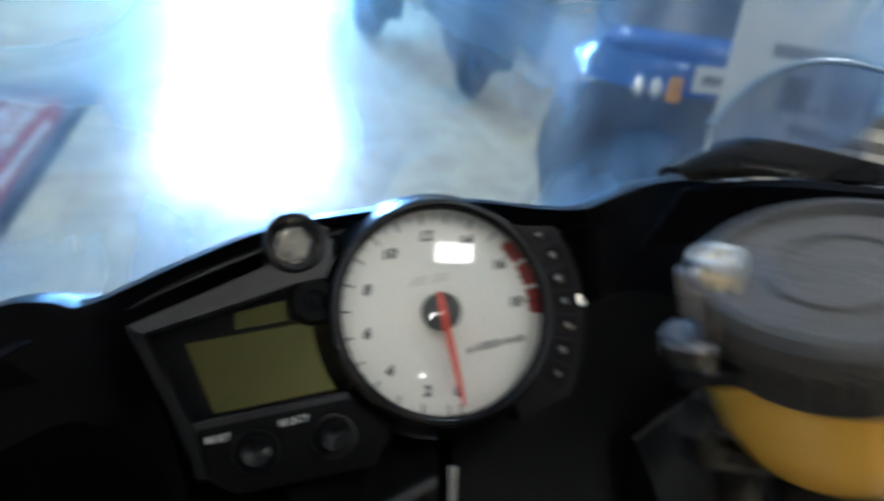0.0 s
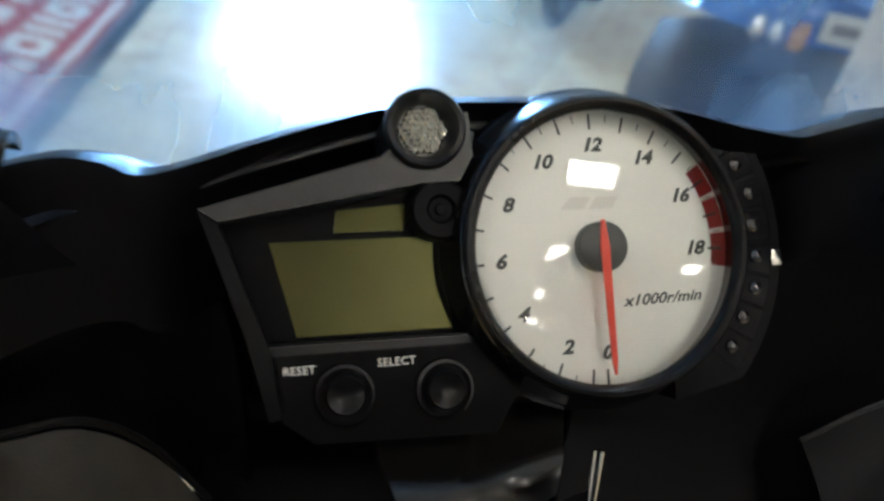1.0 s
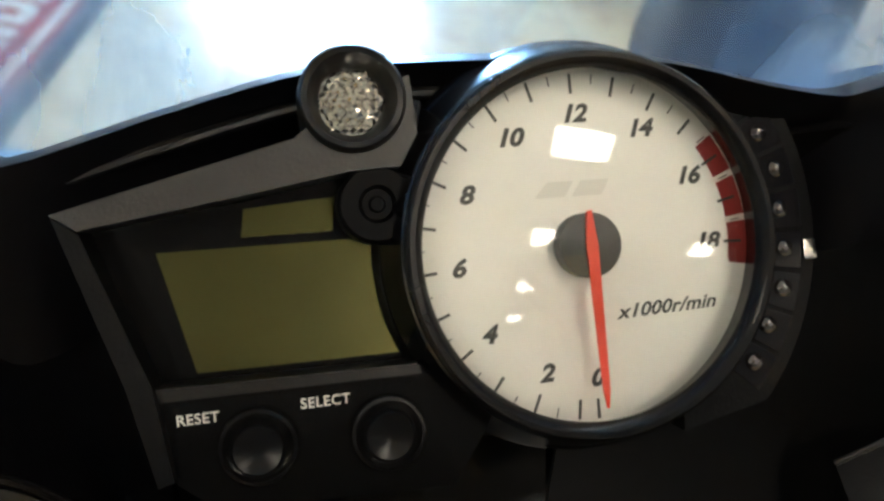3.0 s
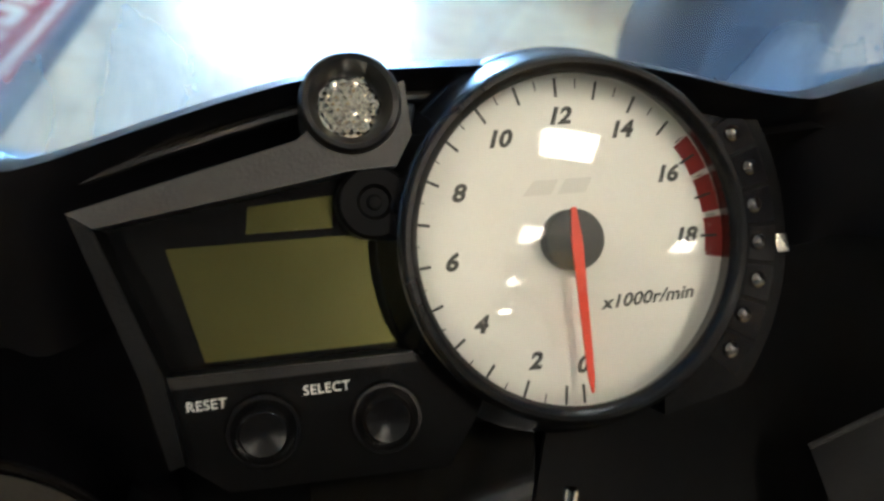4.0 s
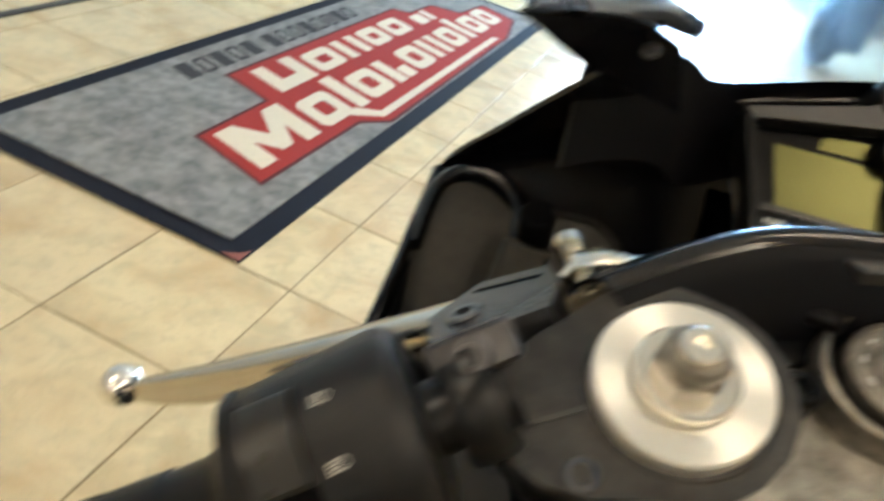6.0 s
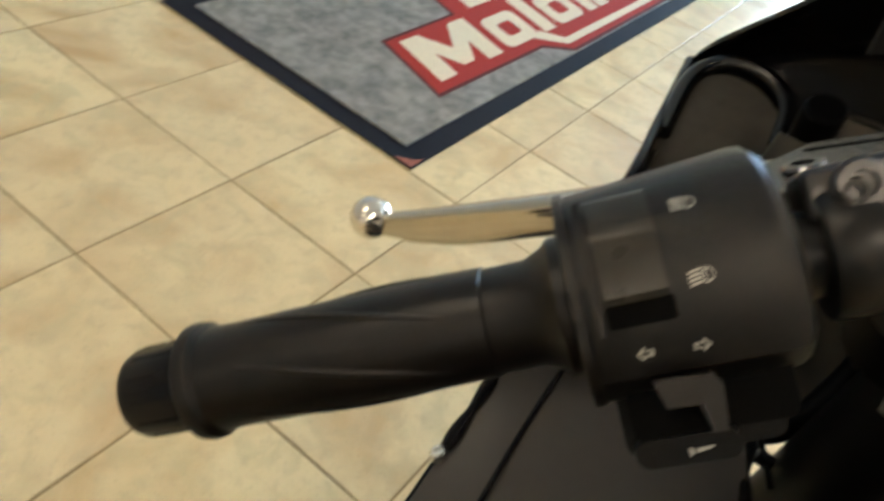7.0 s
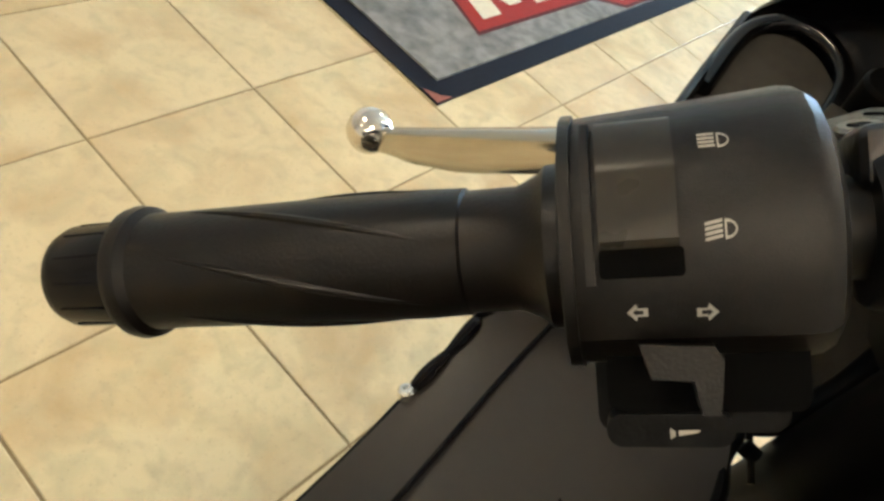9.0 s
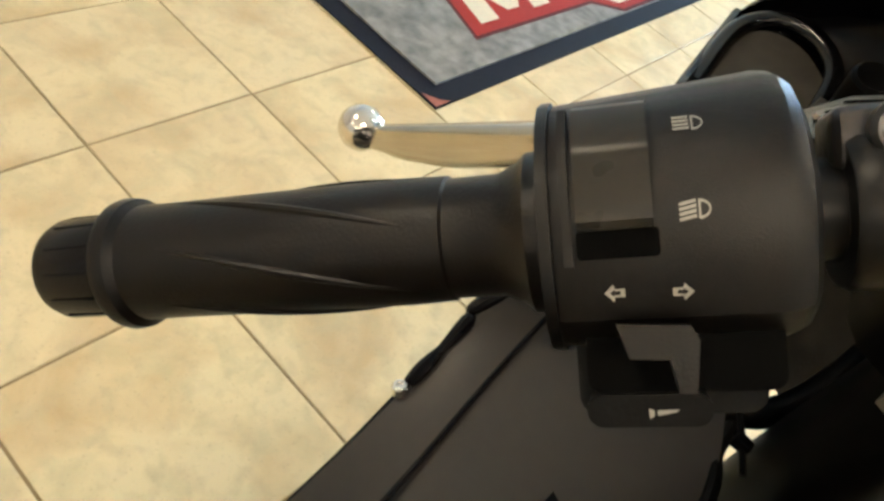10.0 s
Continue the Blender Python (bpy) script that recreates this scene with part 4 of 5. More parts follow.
part("cable_adjuster", moved(join(lathe([(5.2, -3), (5.2, 3), (4.2, 3.4), (4.2, 5.0), (6.0, 5.4), (6.0, 11), (4.4, 11.6), (4.4, 13), (5.0, 13.4), (5.0, 17), (3.6, 18), (3.2, 24), (0, 24)], 12)), AB @ T(0, 0, 10.5) @ Matrix.Rotation(radians(90), 4, "Y")), M_BRASS, bike, "brass cable adjuster")
part("cable_nut", moved(slab([(7.4 * math.cos(math.pi * q / 3), 7.4 * math.sin(math.pi * q / 3)) for q in range(6)], 3.2, 6.4, 0.6, 2), AB), M_BRASS, bike)
part("clutch_cable_end", tube(curve([tuple(AB @ Vector((22, 0, 10.5))), tuple(AB @ Vector((40, 4, 10))), tuple(AB @ Vector((60, 2, -2))), tuple(AB @ Vector((76, -10, -30)))], 8), 0.003, 12), M_RUBBER, bike)

# -------- left handlebar (millimetres along the grip from its outer flange) --------
AX = Matrix.Rotation(radians(90), 4, "Y")      # turns z onto x


def along(profile, n=40, cap=True):
    return moved(lathe(profile, n, cap), AX)


part("handlebar", along([(0, -20), (11, -20), (11, 190), (0, 190)], 32), M_SATIN, bike, "satin black handlebar tube", GRIP)
grip = part("grip", along([(10, 0.5), (16.0, 0.5), (17.1, 1.3), (17.5, 3.0), (17.1, 5.4), (16.2, 6.2), (15.3, 7.2), (15.1, 14), (15.3, 50), (15.3, 80), (14.9, 88), (14.9, 90), (14.2, 90.6), (14.2, 102), (16.5, 107), (18.5, 109), (18.5, 112), (11, 113)], 56), M_RUBBER, bike, "black moulded rubber grip", GRIP)
for k in range(6):
    rib = []
    a0 = 60 * k + 18
    for q in range(25):
        u = q / 24
        a = radians(a0 + 62 * u)
        r = 14.75 + 0.35 * math.sin(math.pi * u) ** 0.5
        rib.append((18 + 66 * u, r * math.cos(a), r * math.sin(a)))
    part("grip_rib", tube(rib, [0.3 + 0.85 * math.sin(math.pi * q / 24) for q in range(25)], 8), M_RUBBER, grip, "", GRIP)
part("bar_end", along([(0, -21.2), (9.4, -21.2), (12.4, -19.6), (13.6, -16.8), (13.7, 0), (10, 0.8)], 48), M_GLOSS, grip, "gloss black bar end weight", GRIP)
for q in range(12):
    part("bar_end_flute", moved(box(13, 0.8, 0.5, (-9, 0, 13.6), 0.2), Matrix.Rotation(radians(30 * q + 8), 4, "X")), M_GLOSS, grip, "", GRIP)
part("inner_plate", along([(11, 113), (21.5, 113), (22.5, 114.5), (22.5, 117), (11, 117)], 48), M_RUBBER, grip, "", GRIP)

# switch housing
pod_prof = [(-26, 4), (-24, 14), (-19, 21), (-12, 24.2), (-2, 26.4), (6, 26.0), (13, 23.4), (20, 18.6), (25, 12), (28, 2), (27.5, -12), (21, -20), (6, -24), (-12, -22), (-24, -14)]
pod = bmesh.new()
rows_x = [(112.5, 0.90, 0.98), (114, 0.97, 0.99), (116, 1.0, 1.0), (126, 1.0, 1.02), (140, 1.0, 1.05), (157.5, 1.0, 1.09), (160.5, 0.985, 1.09), (163, 0.93, 1.07), (164.5, 0.84, 1.03)]
rings = [[pod.verts.new((x, y * k * (top if y > 0 else 1), z * k)) for y, z in pod_prof] for x, k, top in rows_x]
for a, b in zip(rings, rings[1:]):
    for q in range(len(pod_prof)):
        pod.faces.new((a[q], b[q], b[(q + 1) % len(pod_prof)], a[(q + 1) % len(pod_prof)]))
pod.faces.new(rings[0])
pod.faces.new(rings[-1][::-1])
housing = part("switch_housing", pod, M_SWITCH, bike, "grained black switch housing with white symbols", GRIP, angle=25)
part("housing_rim", moved(slab([(y * 1.03, z * 1.03) for y, z in pod_prof], 0, 2.4, 0.8, 2), T(113.0, 0, 0) @ Matrix(((0, 0, 1, 0), (1, 0, 0, 0), (0, 1, 0, 0), (0, 0, 0, 1)))), M_SWITCH, housing, "", GRIP)
# dimmer rocker
OUT = Matrix(((0, 0, 1, 0), (1, 0, 0, 0), (0, 1, 0, 0), (0, 0, 0, 1)))
rocker = slab([(-1.4, 18), (-1.4, 27.4), (0.2, 28.8), (12.6, 29.2), (14.6, 28.6), (22.4, 22.6), (23.4, 20.4), (23.0, 12)], 120.6, 134.6, 1.9, 4)
part("dimmer_rocker", moved(rocker, OUT), M_BUTTON, housing, "worn grey dimmer rocker", GRIP)
part("rocker_frame", moved(slab([(-8, 20), (-8, 26.6), (8, 26.6), (17, 23.4), (24, 17), (24, 12)], 117.6, 119.4, 0.6, 2), OUT), M_SWITCH, housing, "", GRIP)
# step below the rocker, shade there put into a near-black
part("rocker_step", slab(rounded(15.4, 5.6, 1.0, (127.9, -4.1)), 17, 26.4, 0.5, 2), M_RECESS, housing, "", GRIP)
# turn lever; its well is a near-black solid, shade put into the colour
part("well_shade", slab(rounded(38, 16, 3, (139, -26.5)), 2, 15.5, 2.5, 3), M_RECESS, housing, "", GRIP)
part("turn_lever", join(slab([(126.5, -19.6), (140, -20.2), (141.5, -23), (140.4, -33), (137.2, -33), (136, -26.6), (128.5, -26.2)], 12, 25, 2.2, 3)), M_RUBBER, housing, "worn black turn signal lever", GRIP)
part("horn_button", slab(rounded(24.6, 6.8, 3.2, (131.6, -38.2)), -6, 15, 1.8, 3), M_BLACK, housing, "", GRIP)
part("lower_block", slab(rounded(38, 29, 4, (136.5, -26)), -22, 8, 3, 3), M_BLACK, housing, "", GRIP)


def lamp_symbol(cx, cy, z, dashes_tilt):
    """A headlamp sign: a rounded D with rays beside it."""
    d_out = [(0, -1.9)] + arc_pts(1.9, -90, 90, 10) + [(0, 1.9)]
    bm = bmesh.new()
    o = [(cx + 0.6 + x * 1.15, cy + y) for x, y in d_out]
    i = [(cx + 0.95 + x * 0.8, cy + y * 0.68) for x, y in d_out]
    vo, vi = [bm.verts.new((x, y, z)) for x, y in o], [bm.verts.new((x, y, z)) for x, y in i]
    for q in range(len(o)):
        w = (q + 1) % len(o)
        bm.faces.new((vo[q], vo[w], vi[w], vi[q]))
    for q in range(4):
        y0 = cy - 1.5 + q * 0.95
        s = -0.6 * dashes_tilt
        v = [bm.verts.new(p) for p in ((cx - 2.8, y0 + s, z), (cx + 0.2, y0, z), (cx + 0.2, y0 + 0.62, z), (cx - 2.8, y0 + 0.62 + s, z))]
        bm.faces.new(v)
    return bm


def arrow(cx, cy, z, sgn):
    pts = [(2.1, 0), (0.3, 1.9), (0.3, 0.9), (-1.8, 0.9), (-1.8, -0.9), (0.3, -0.9), (0.3, -1.9)]
    bm = bmesh.new()
    o = [bm.verts.new((cx + sgn * x, cy + y, z)) for x, y in pts]
    i = [bm.verts.new((cx + sgn * (x * 0.5 - 0.05), cy + y * 0.45, z)) for x, y in pts]
    for q in range(7):
        bm.faces.new((o[q], o[(q + 1) % 7], i[(q + 1) % 7], i[q]))
    return bm


def on_pod(y):
    """The pose that lays flat work on the housing's face at height y."""
    at_y, y = y, y / 1.055 if y > 0 else y
    for (y0, z0), (y1, z1) in zip(pod_prof, pod_prof[1:]):
        if y0 <= y <= y1:
            z = z0 + (z1 - z0) * (y - y0) / (y1 - y0)
            return GRIP @ T(0, at_y, z + 0.2) @ Matrix.Rotation(math.atan2(z1 - z0, y1 - y0), 4, "X") @ T(0, -at_y, 0)


part("high_beam_symbol", lamp_symbol(142.4, 18.0, 0, 0), M_DIM, housing, "", on_pod(18.0))
part("low_beam_symbol", lamp_symbol(142.2, 1.2, 0, 1), M_DIM, housing, "", on_pod(1.0))
part("turn_symbol", arrow(126.8, -13.6, 0, -1), M_DIM, housing, "", on_pod(-13.6))
part("turn_symbol", arrow(139.2, -14.0, 0, 1), M_DIM, housing, "", on_pod(-14.0))
part("horn_symbol", join(slab([(133.2, -39.3), (137.0, -38.6), (137.4, -38.1), (133.2, -38.2)], 15.0, 15.12), slab([(131.6, -40.0), (132.6, -39.3), (132.6, -38.3), (131.6, -37.7)], 15.0, 15.12)), M_DIM, housing, "", GRIP)

# clutch lever and its perch
BALL = Vector((-0.1624, -0.8276, 0.7687))
PIV = Vector((-0.0273, -0.8135, 0.8822))
LF = frame_of(BALL, PIV - BALL, (-0.63, 0.05, 0.775))
REACH = (PIV - BALL).length


def ramp(u, table):
    """A value from a table of (place, value), eased between its rows."""
    for (a, va), (b, vb) in zip(table, table[1:]):
        if u <= b:
            k = (u - a) / (b - a)
            k = k * k * (3 - 2 * k)
            return va + (vb - va) * k
    return table[-1][1]


lev = bmesh.new()
rings = []
for q in range(29):
    u = q / 28
    tall = ramp(u, [(0, 8), (0.06, 11.5), (0.14, 15), (0.26, 17.2), (0.5, 16), (0.8, 13.5), (1, 13)]) * MM
    wide = ramp(u, [(0, 6), (0.12, 8.5), (0.5, 13), (0.8, 16), (1, 18)]) * MM
    bow = -0.004 * math.sin(math.pi * u)
    ring = []
    for k in range(24):
        a = 2 * math.pi * k / 24
        c, sn = math.cos(a), math.sin(a)
        y = math.copysign(abs(c) ** 0.62, c) * wide / 2
        z = math.copysign(abs(sn) ** 0.5, sn) * tall / 2 - tall / 2 + 0.001
        ring.append(lev.verts.new((u * (REACH + 0.012), y + bow, z)))
    rings.append(ring)
for a, b in zip(rings, rings[1:]):
    for k in range(24):
        lev.faces.new((a[k], b[k], b[(k + 1) % 24], a[(k + 1) % 24]))
lev.faces.new(rings[0])
lev.faces.new(rings[-1][::-1])
lever = part("clutch_lever", lev, M_LEVER, bike, "polished alloy clutch lever with a ball end", LF, angle=50)
# hollow's shade: a tube of darker metal laid along the lever
hollow = []
for q in range(13):
    u = 0.5 + 0.42 * q / 12
    wide = ramp(u, [(0, 6), (0.12, 8.5), (0.5, 13), (0.8, 16), (1, 18)]) * MM
    hollow.append((u * REACH, -wide / 2 - 0.004 * math.sin(math.pi * u) + 0.0012, -0.0052 + 0.0022 * q / 12))
part("lever_hollow", tube(hollow, [0.0006 + 0.0022 * math.sin(math.pi * min(0.75, (q + 0.5) / 13)) for q in range(13)], 10), M_PERCH, lever, "darker strip painting the shade of the lever's hollow", LF)
ballm = lathe([(0, -10.2)] + [(10.2 * math.cos(radians(q)), 10.2 * math.sin(radians(q))) for q in range(-75, 90, 15)] + [(0, 10.2)], 36)
part("ball_end", moved(ballm, Matrix.Translation(BALL) @ Matrix.Scale(MM, 4)), M_CHROME, lever)
PF = frame_of(PIV, PIV - BALL, (-0.63, 0.05, 0.775)) @ Matrix.Scale(MM, 4)
perch = part("lever_perch", slab([(7.4, 11.5), (34, 12), (41, -6), (41.5, -24), (29, -28), (23, -36), (3, -37), (-6.6, -12)], -15, 2.2, 1.4, 3), M_LEVERPERCH, bike, "gloss black clutch lever perch", PF)
part("pivot_bolt", moved(lathe([(6.2, 1.6), (6.2, 3.2), (5.4, 4.2), (3.4, 4.2), (3.2, 2.8), (0, 2.8)], 28), PF @ T(9.5, -17)), M_PERCH, perch)
# groove drawn as a raised near-black bar in place of its shade
part("perch_groove", moved(box(26, 1.2, 1.0, (20, 3.5, 2.2), 0.3), PF), M_RECESS, perch)
part("pivot_block", join(bevelled(box(26, 13, 16, (183, 13.5, 3)), 3.5, 3), moved(lathe([(6.5, 0), (6.5, 3), (5.4, 4), (3.2, 4), (3.0, 2.4), (0, 2.4)], 28), T(182, 13.5, 11))), M_LEVERPERCH, perch, "dark alloy pivot block with a bolt", GRIP)
part("perch_band", along([(11, 172), (16.5, 172), (17.5, 174), (17.5, 184), (16.5, 186), (11, 186)], 36), M_SATIN, perch, "", GRIP)
for bx, by in ((180, 12),):
    part("perch_bolt", moved(lathe([(3.6, 0), (3.6, 6), (3, 7), (1.6, 7), (1.6, 5), (0, 5)], 16), GRIP @ T(bx, by, 8)), M_SATIN, perch)

# -------- right bar: fluid cup --------
RC = frame_of((0.2275, -0.7955, 1.0512), (0.95, -0.23, 0.33), (-0.329, 0.0525, 0.952)) @ Matrix.Scale(0.94 * MM, 4)
cup = part("brake_fluid_cup", lathe([(18, -52), (25, -49), (28.6, -42), (30, -34), (30, -14), (0, -14)], 48), M_AMBERCUP, bike, "amber translucent brake fluid cup", RC)
lid = part("cup_lid", lathe([(31.5, -18.5), (33, -17), (33.6, -6), (33, -2.4), (31, -0.4), (28.6, 0), (27, -0.8), (25.5, -2.2), (17, -2.2), (16, -1.4), (14.5, -1.4), (13.5, -2.2), (0, -2.4)], 64), M_LID, cup, "scuffed black screw lid", RC)
for q in range(36):
    part("lid_groove", moved(box(1.4, 2.4, 9, (33.0, 0, -11.5), 0.5), Matrix.Rotation(radians(10 * q), 4, "Z")), M_RUBBER, lid, "", RC)
part("cup_bracket", join(slab([(-42, -16), (-28, -18), (-26, 2), (-40, 0)], -15, -11, 1.2, 2), box(4, 12, 24, (-34.5, -8, -3), 1.6)), M_PERCH, cup, "bent alloy bracket", RC)
part("bracket_bolt", moved(lathe([(5.4, 0), (5.4, 5), (4.6, 6.4), (2.6, 6.4), (2.6, 4), (0, 4)], 24), RC @ T(-30, -9, 8)), M_CHROME, cup)
part("bracket_bolt", moved(lathe([(6, 0), (6, 6), (5, 7.4), (0, 7.8)], 24), RC @ T(-37, -10, -11)), M_PERCH, cup)
part("fluid_hose", tube(curve([tuple(RC @ Vector((-10, 4, -48))), tuple(RC @ Vector((-24, 6, -66))), tuple(RC @ Vector((-26, 8, -100)))], 6), 0.006, 12), M_RUBBER, cup)
part("master_cylinder", moved(bevelled(box(62, 24, 22), 6, 3), RC @ T(16, 10, -72)), M_BLACK, bike, "dark cast brake master cylinder")
part("right_bar", tube([(0.197 + 0.02, -0.86, 0.93), (0.33, -0.93, 0.93), (0.42, -0.98, 0.925)], [0.011, 0.011, 0.0155], 24), M_RUBBER, bike)
part("cup_arm", tube([tuple(RC @ Vector((-38, -8, -31))), tuple(RC @ Vector((-34, 2, -52))), tuple(RC @ Vector((-12, 8, -68)))], 0.005, 10), M_SATIN, bike)


SIDE = Vector((0.985, 0.10, 0.14)).normalized()
MIDDLE = Vector((0.035, -0.608, 0.936)) + SIDE * 0.116


def across(rows):
    """The same rows on the other side of the machine, which leans to its left."""
    return [[tuple(Vector(p) - SIDE * (2 * (Vector(p) - MIDDLE).dot(SIDE))) for p in r] for r in rows]


part("right_mirror_foot", loft(across([
    [LTIP, (-0.030, -0.735, 0.9755), (-0.008, -0.704, 0.9745), (0.012, -0.677, 0.9695)],
    [(-0.0452, -0.767, 0.9782), (-0.026, -0.715, 0.979), (-0.004, -0.694, 0.979), (0.0146, -0.672, 0.974)],
    [(-0.0448, -0.764, 0.9782), (-0.024, -0.690, 0.981), (-0.004, -0.676, 0.980), (0.0140, -0.664, 0.973)],
    [(-0.044, -0.761, 0.976), (-0.022, -0.672, 0.975), (-0.004, -0.664, 0.972), (0.012, -0.655, 0.966)]]), 0.003, 6, 4), M_FOOT, bike, "dark olive rubber mirror foot")
part("right_mirror_bracket", loft(across([
    [LTIP, (-0.028, -0.736, 0.975), (-0.006, -0.703, 0.974), (0.010, -0.672, 0.964)],
    [(-0.0445, -0.768, 0.976), (-0.030, -0.734, 0.960), FTIP, (0.022, -0.655, 0.930)]]), 0.004, 6, 3), M_GLOSS, bike)
# blacker than the left panel: this side's shade is put into the colour
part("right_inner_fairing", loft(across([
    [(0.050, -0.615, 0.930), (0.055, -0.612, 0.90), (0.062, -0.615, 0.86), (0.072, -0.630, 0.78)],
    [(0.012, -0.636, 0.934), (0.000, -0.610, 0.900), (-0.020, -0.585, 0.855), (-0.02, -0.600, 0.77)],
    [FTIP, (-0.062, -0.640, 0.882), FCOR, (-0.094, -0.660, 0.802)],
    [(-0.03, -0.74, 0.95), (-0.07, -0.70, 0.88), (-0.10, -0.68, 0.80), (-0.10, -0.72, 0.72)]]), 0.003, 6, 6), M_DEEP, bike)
part("right_outer_skin", loft(across([
    [FCOR, (-0.10, -0.68, 0.80), (-0.10, -0.72, 0.72), (-0.082, -0.795, 0.705), (-0.075, -0.905, 0.650)],
    [(-0.106, -0.575, 0.66), (-0.11, -0.66, 0.62), (-0.10, -0.73, 0.56), (-0.09, -0.79, 0.54), (-0.08, -0.90, 0.5)],
    [(-0.05, -0.54, 0.46), (-0.06, -0.62, 0.36), (-0.06, -0.72, 0.28), (-0.05, -0.78, 0.25), (-0.05, -0.89, 0.22)]]), 0.003, 5, 5), M_GLOSS, bike)
RIGHT_DUCT = [[(0.300, -0.645, 0.857), (0.322, -0.647, 0.882), (0.345, -0.652, 0.900), (0.372, -0.660, 0.912)],
              [(0.302, -0.668, 0.846), (0.324, -0.672, 0.862), (0.348, -0.678, 0.874), (0.374, -0.686, 0.884)],
              [(0.306, -0.700, 0.822), (0.328, -0.704, 0.830), (0.350, -0.708, 0.838), (0.376, -0.714, 0.846)]]
# counterpart of the grey left duct, blackened to paint in its dimness
part("right_lower_duct", loft(RIGHT_DUCT, 0.003), M_BLACK, bike, "right air duct, its dimness put into the colour")
part("right_duct_brim", tube(curve(RIGHT_DUCT[0], 6), 0.0011, 8), M_CLAMP, bike)
part("clutch_cable", tube(curve([(0.0, -0.800, 0.885), (-0.012, -0.775, 0.860), (0.0, -0.745, 0.80), (0.03, -0.74, 0.73)], 8), 0.0042, 12), M_RUBBER, bike)

wing_top = [(0.285, -0.656, 1.039), (0.292, -0.657, 1.051), (0.302, -0.661, 1.062), (0.312, -0.669, 1.069), (0.323, -0.680, 1.072), (0.332, -0.691, 1.071)]
wing_top = [(x + 0.010, y + 0.011, z - 0.005) for x, y, z in wing_top]
wing_low = [(x + 0.004, y - 0.002, z - 0.020 - 0.010 * k) for k, (x, y, z) in enumerate(wing_top)]
wing = part("screen_wing", loft([wing_top, wing_low], 0.002, 6, 3), M_WING, bike, "clear side wing of the screen")
wing.visible_shadow = False
part("wing_edge", tube(curve(wing_top, 6), 0.0012, 8), M_ACRYLIC, wing, "bright acrylic edge")

# covers and trays below take the same black, shade included
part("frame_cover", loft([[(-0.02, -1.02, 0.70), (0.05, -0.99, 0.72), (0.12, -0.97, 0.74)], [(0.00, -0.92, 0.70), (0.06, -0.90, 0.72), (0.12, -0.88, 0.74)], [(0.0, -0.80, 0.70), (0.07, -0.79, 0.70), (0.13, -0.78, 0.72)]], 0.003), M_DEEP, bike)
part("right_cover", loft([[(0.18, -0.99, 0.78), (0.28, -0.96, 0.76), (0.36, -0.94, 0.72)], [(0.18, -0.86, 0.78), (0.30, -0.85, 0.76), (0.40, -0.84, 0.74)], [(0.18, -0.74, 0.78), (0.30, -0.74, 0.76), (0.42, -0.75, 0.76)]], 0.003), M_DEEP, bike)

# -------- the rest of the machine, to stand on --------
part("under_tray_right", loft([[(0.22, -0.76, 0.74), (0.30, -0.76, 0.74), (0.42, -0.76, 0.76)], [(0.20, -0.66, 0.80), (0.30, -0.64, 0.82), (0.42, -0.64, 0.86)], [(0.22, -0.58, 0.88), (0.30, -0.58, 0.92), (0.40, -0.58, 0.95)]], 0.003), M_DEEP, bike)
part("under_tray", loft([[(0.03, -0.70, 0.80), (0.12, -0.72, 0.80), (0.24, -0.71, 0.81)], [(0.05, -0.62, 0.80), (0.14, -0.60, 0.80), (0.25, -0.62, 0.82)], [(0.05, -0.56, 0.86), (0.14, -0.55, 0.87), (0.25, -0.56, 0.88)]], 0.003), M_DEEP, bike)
part("panel_cover", loft([
    [(0.112, -0.650, 0.872), (0.140, -0.645, 0.870), (0.165, -0.642, 0.868), (0.188, -0.645, 0.874)],
    [(0.116, -0.668, 0.869), (0.142, -0.664, 0.8655), (0.166, -0.658, 0.8640), (0.186, -0.658, 0.871)],
    [(0.122, -0.686, 0.866), (0.146, -0.680, 0.862), (0.166, -0.672, 0.861), (0.184, -0.668, 0.868)],
    [(0.128, -0.696, 0.852), (0.148, -0.690, 0.848), (0.166, -0.682, 0.848), (0.182, -0.676, 0.858)]], 0.003, 6, 6), M_COVER, bike, "satin dark cover under the instruments")
part("tray_clip", tube([(0.1835, -0.6955, 0.878), (0.1849, -0.6850, 0.893)], [0.0015, 0.0022], 14), M_CHROME, bike)
part("clip_strap", loft([[(0.150, -0.690, 0.862), (0.166, -0.690, 0.866), (0.184, -0.690, 0.880)], [(0.150, -0.700, 0.852), (0.166, -0.700, 0.856), (0.184, -0.700, 0.870)]], 0.002, 4, 3), M_BLACK, bike)
part("fuel_tank", loft([
    [(0.03, -0.98, 0.68), (0.05, -0.98, 0.82), (0.13, -0.98, 0.86), (0.21, -0.98, 0.82), (0.24, -0.98, 0.68)],
    [(-0.02, -1.15, 0.68), (0.02, -1.15, 0.86), (0.13, -1.15, 0.91), (0.24, -1.15, 0.86), (0.28, -1.15, 0.68)],
    [(0.02, -1.38, 0.66), (0.05, -1.38, 0.78), (0.13, -1.38, 0.82), (0.21, -1.38, 0.78), (0.24, -1.38, 0.66)]], 0.004), M_TANK, bike, "dark graphite fuel tank")
part("seat", loft([[(0.03, -1.36, 0.74), (0.13, -1.36, 0.79), (0.23, -1.36, 0.74)], [(0.01, -1.58, 0.72), (0.13, -1.58, 0.78), (0.25, -1.58, 0.72)], [(0.06, -1.86, 0.82), (0.13, -1.86, 0.86), (0.20, -1.86, 0.82)]], 0.03), M_RUBBER, bike)


LEAN = Matrix.Rotation(radians(-8), 4, "Y")


